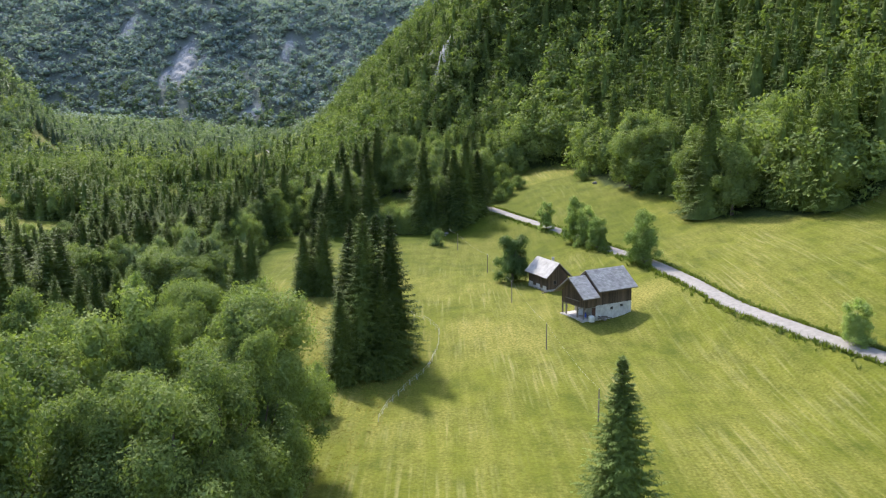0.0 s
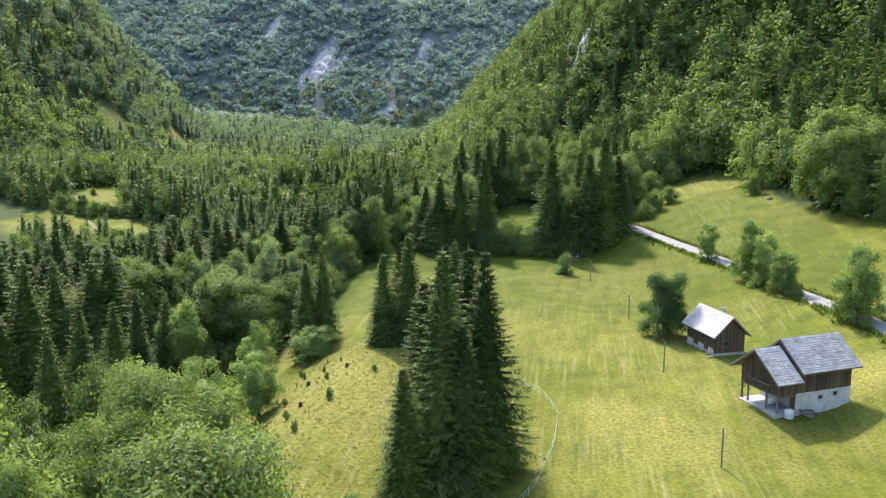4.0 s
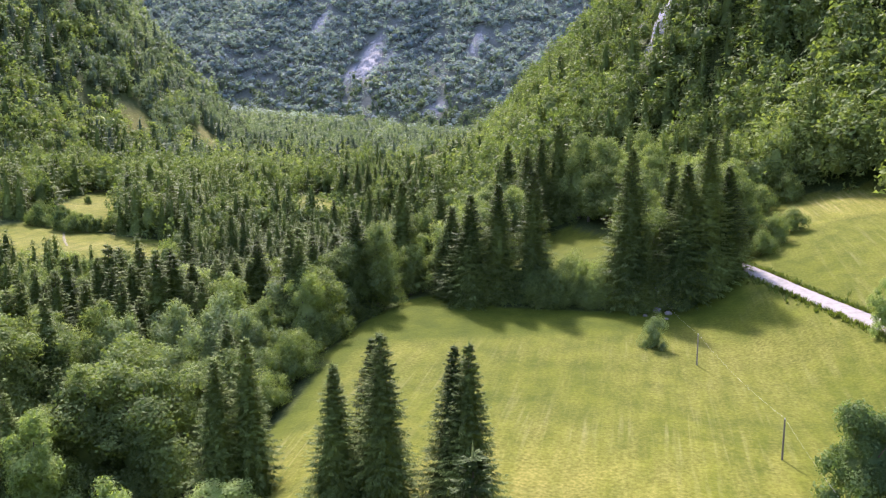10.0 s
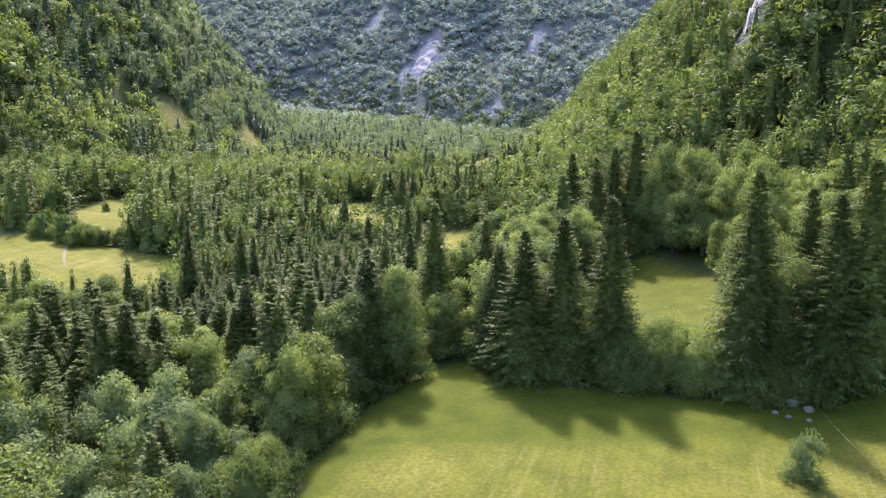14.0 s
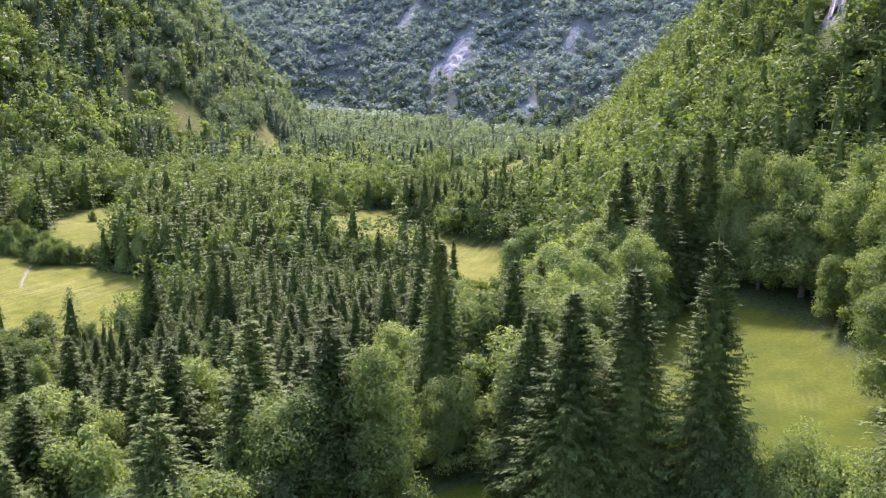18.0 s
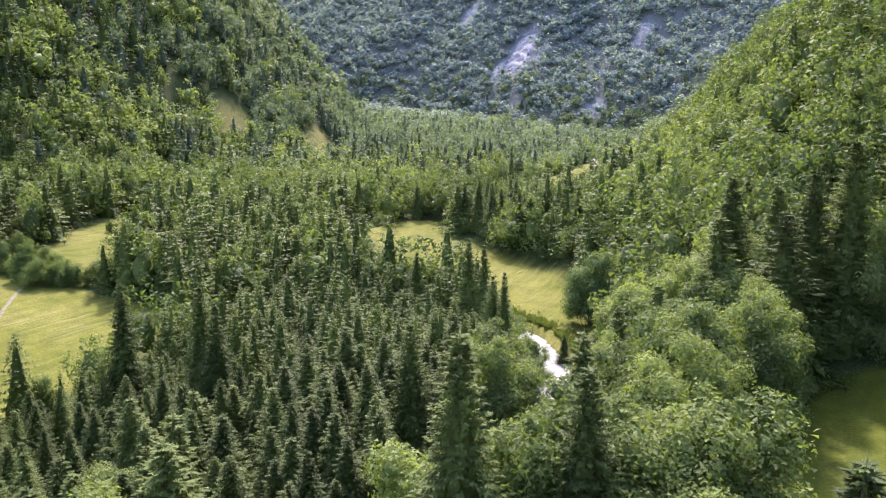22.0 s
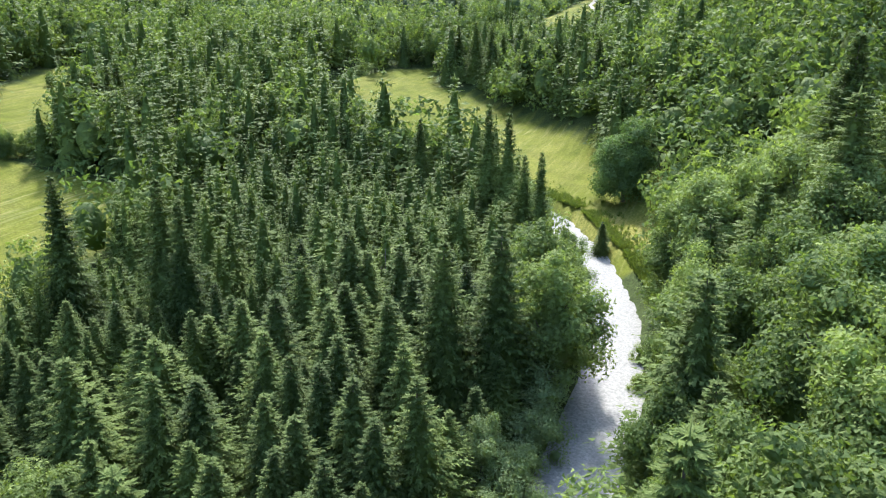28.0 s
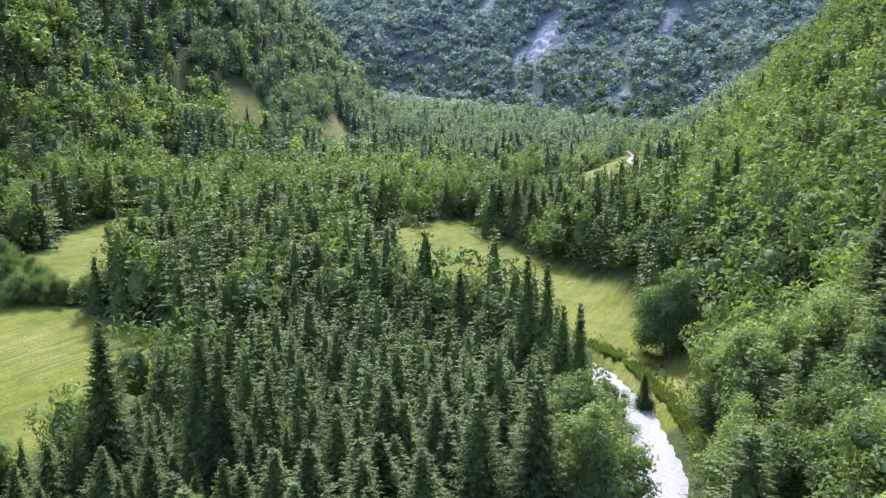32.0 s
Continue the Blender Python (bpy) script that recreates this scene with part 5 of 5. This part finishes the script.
def tube(name, pts, r, mat, sides=5):
    pts = np.asarray(pts, float)
    t = np.gradient(pts, axis=0)
    t /= np.linalg.norm(t, axis=1)[:, None]
    a = np.cross(t, (0.01, 0.02, 1.0))
    a /= np.linalg.norm(a, axis=1)[:, None] + 1e-9
    b = np.cross(t, a)
    ring = [pts + r * (math.cos(6.2832 * k / sides) * a + math.sin(6.2832 * k / sides) * b) for k in range(sides)]
    v = np.stack(ring, 1).reshape(-1, 3)
    i = np.arange(len(v)).reshape(-1, sides)
    j = np.roll(i, -1, 1)
    q = np.stack([i[:-1], j[:-1], j[1:], i[1:]], -1).reshape(-1, 4)
    return mesh_np(name, v, q, mat, True)


ends = [(x, y, float(land(x, y)) + POLE_TOP + 0.1) for x, y in [(-1.5, 262)] + POLES]
for a, b in zip(ends[:-1], ends[1:]):
    t = np.linspace(0, 1, 12)[:, None]
    p = np.array(a) * (1 - t) + np.array(b) * t
    p[:, 2] -= 0.7 * (4 * t * (1 - t))[:, 0]
    tagged(new("overhead_wire", tube("overhead_wire", p, 0.006, M_WIRE)), "thin sagging wire between the wooden poles", "wire", "overhead wires")

FENCE = [(-9.5, 108), (-8.6, 114.5), (-5.9, 125), (-2.8, 133), (-1.0, 144), (-0.9, 153), (-3.4, 159.5), (-8, 164)]
fence = tagged(new("fence"), "low pasture fence of pale stakes and white tape", "fence")
pts = np.array(FENCE, float)
d = np.concatenate([[0], np.cumsum(np.hypot(*np.diff(pts, axis=0).T))])
s = np.arange(0, d[-1], 0.5)
line = np.stack([np.interp(s, d, pts[:, 0]), np.interp(s, d, pts[:, 1])], 1)
for _ in range(8):
    line[1:-1] = (line[:-2] + 2 * line[1:-1] + line[2:]) / 4
ground_z = land(line[:, 0], line[:, 1])
stake = lathe("stake", [(0.03, -0.3), (0.03, 1.0), (0.01, 1.04)], M_TAPE, 6)
for k in range(0, len(line), 6):
    part("stake", stake, fence, Matrix.Translation((line[k, 0], line[k, 1], ground_z[k])) @ pose(0, 0, 0, 4 * math.sin(k), 4 * math.cos(2 * k)))
for h in (0.5, 0.95):
    part("tape", tube("tape", np.column_stack([line, ground_z + h - 0.04 * np.sin(s * 1.05) ** 2]), 0.016, M_TAPE, 4), fence)

# a bare dead spruce in the young stand
snag = tagged(new("dead_tree"), "grey leafless dead spruce among young spruces", "dead tree")
snag.matrix_world = Matrix.Translation((-101, 347, float(land(-101, 347))))
v, f = frustum([(0, 0, -0.5), (0, 0, 5), (0.1, 0, 11)], (0.2, 0.13, 0.03), 7)
part("trunk", mesh_np("dead_trunk", v, f, M_BEAM, True), snag)
dr = np.random.RandomState(5)
for k in range(26):
    z, a = 1.5 + 9 * k / 26, dr.rand() * 6.28
    ln = (1 - z / 12) * 1.9 + 0.2
    v, f = frustum([(0, 0, z), (math.cos(a) * ln * 0.5, math.sin(a) * ln * 0.5, z - 0.05), (math.cos(a) * ln, math.sin(a) * ln, z - 0.4)], (0.035, 0.025, 0.008), 4)
    part("branch", mesh_np("dead_branch", v, f, M_BEAM), snag)
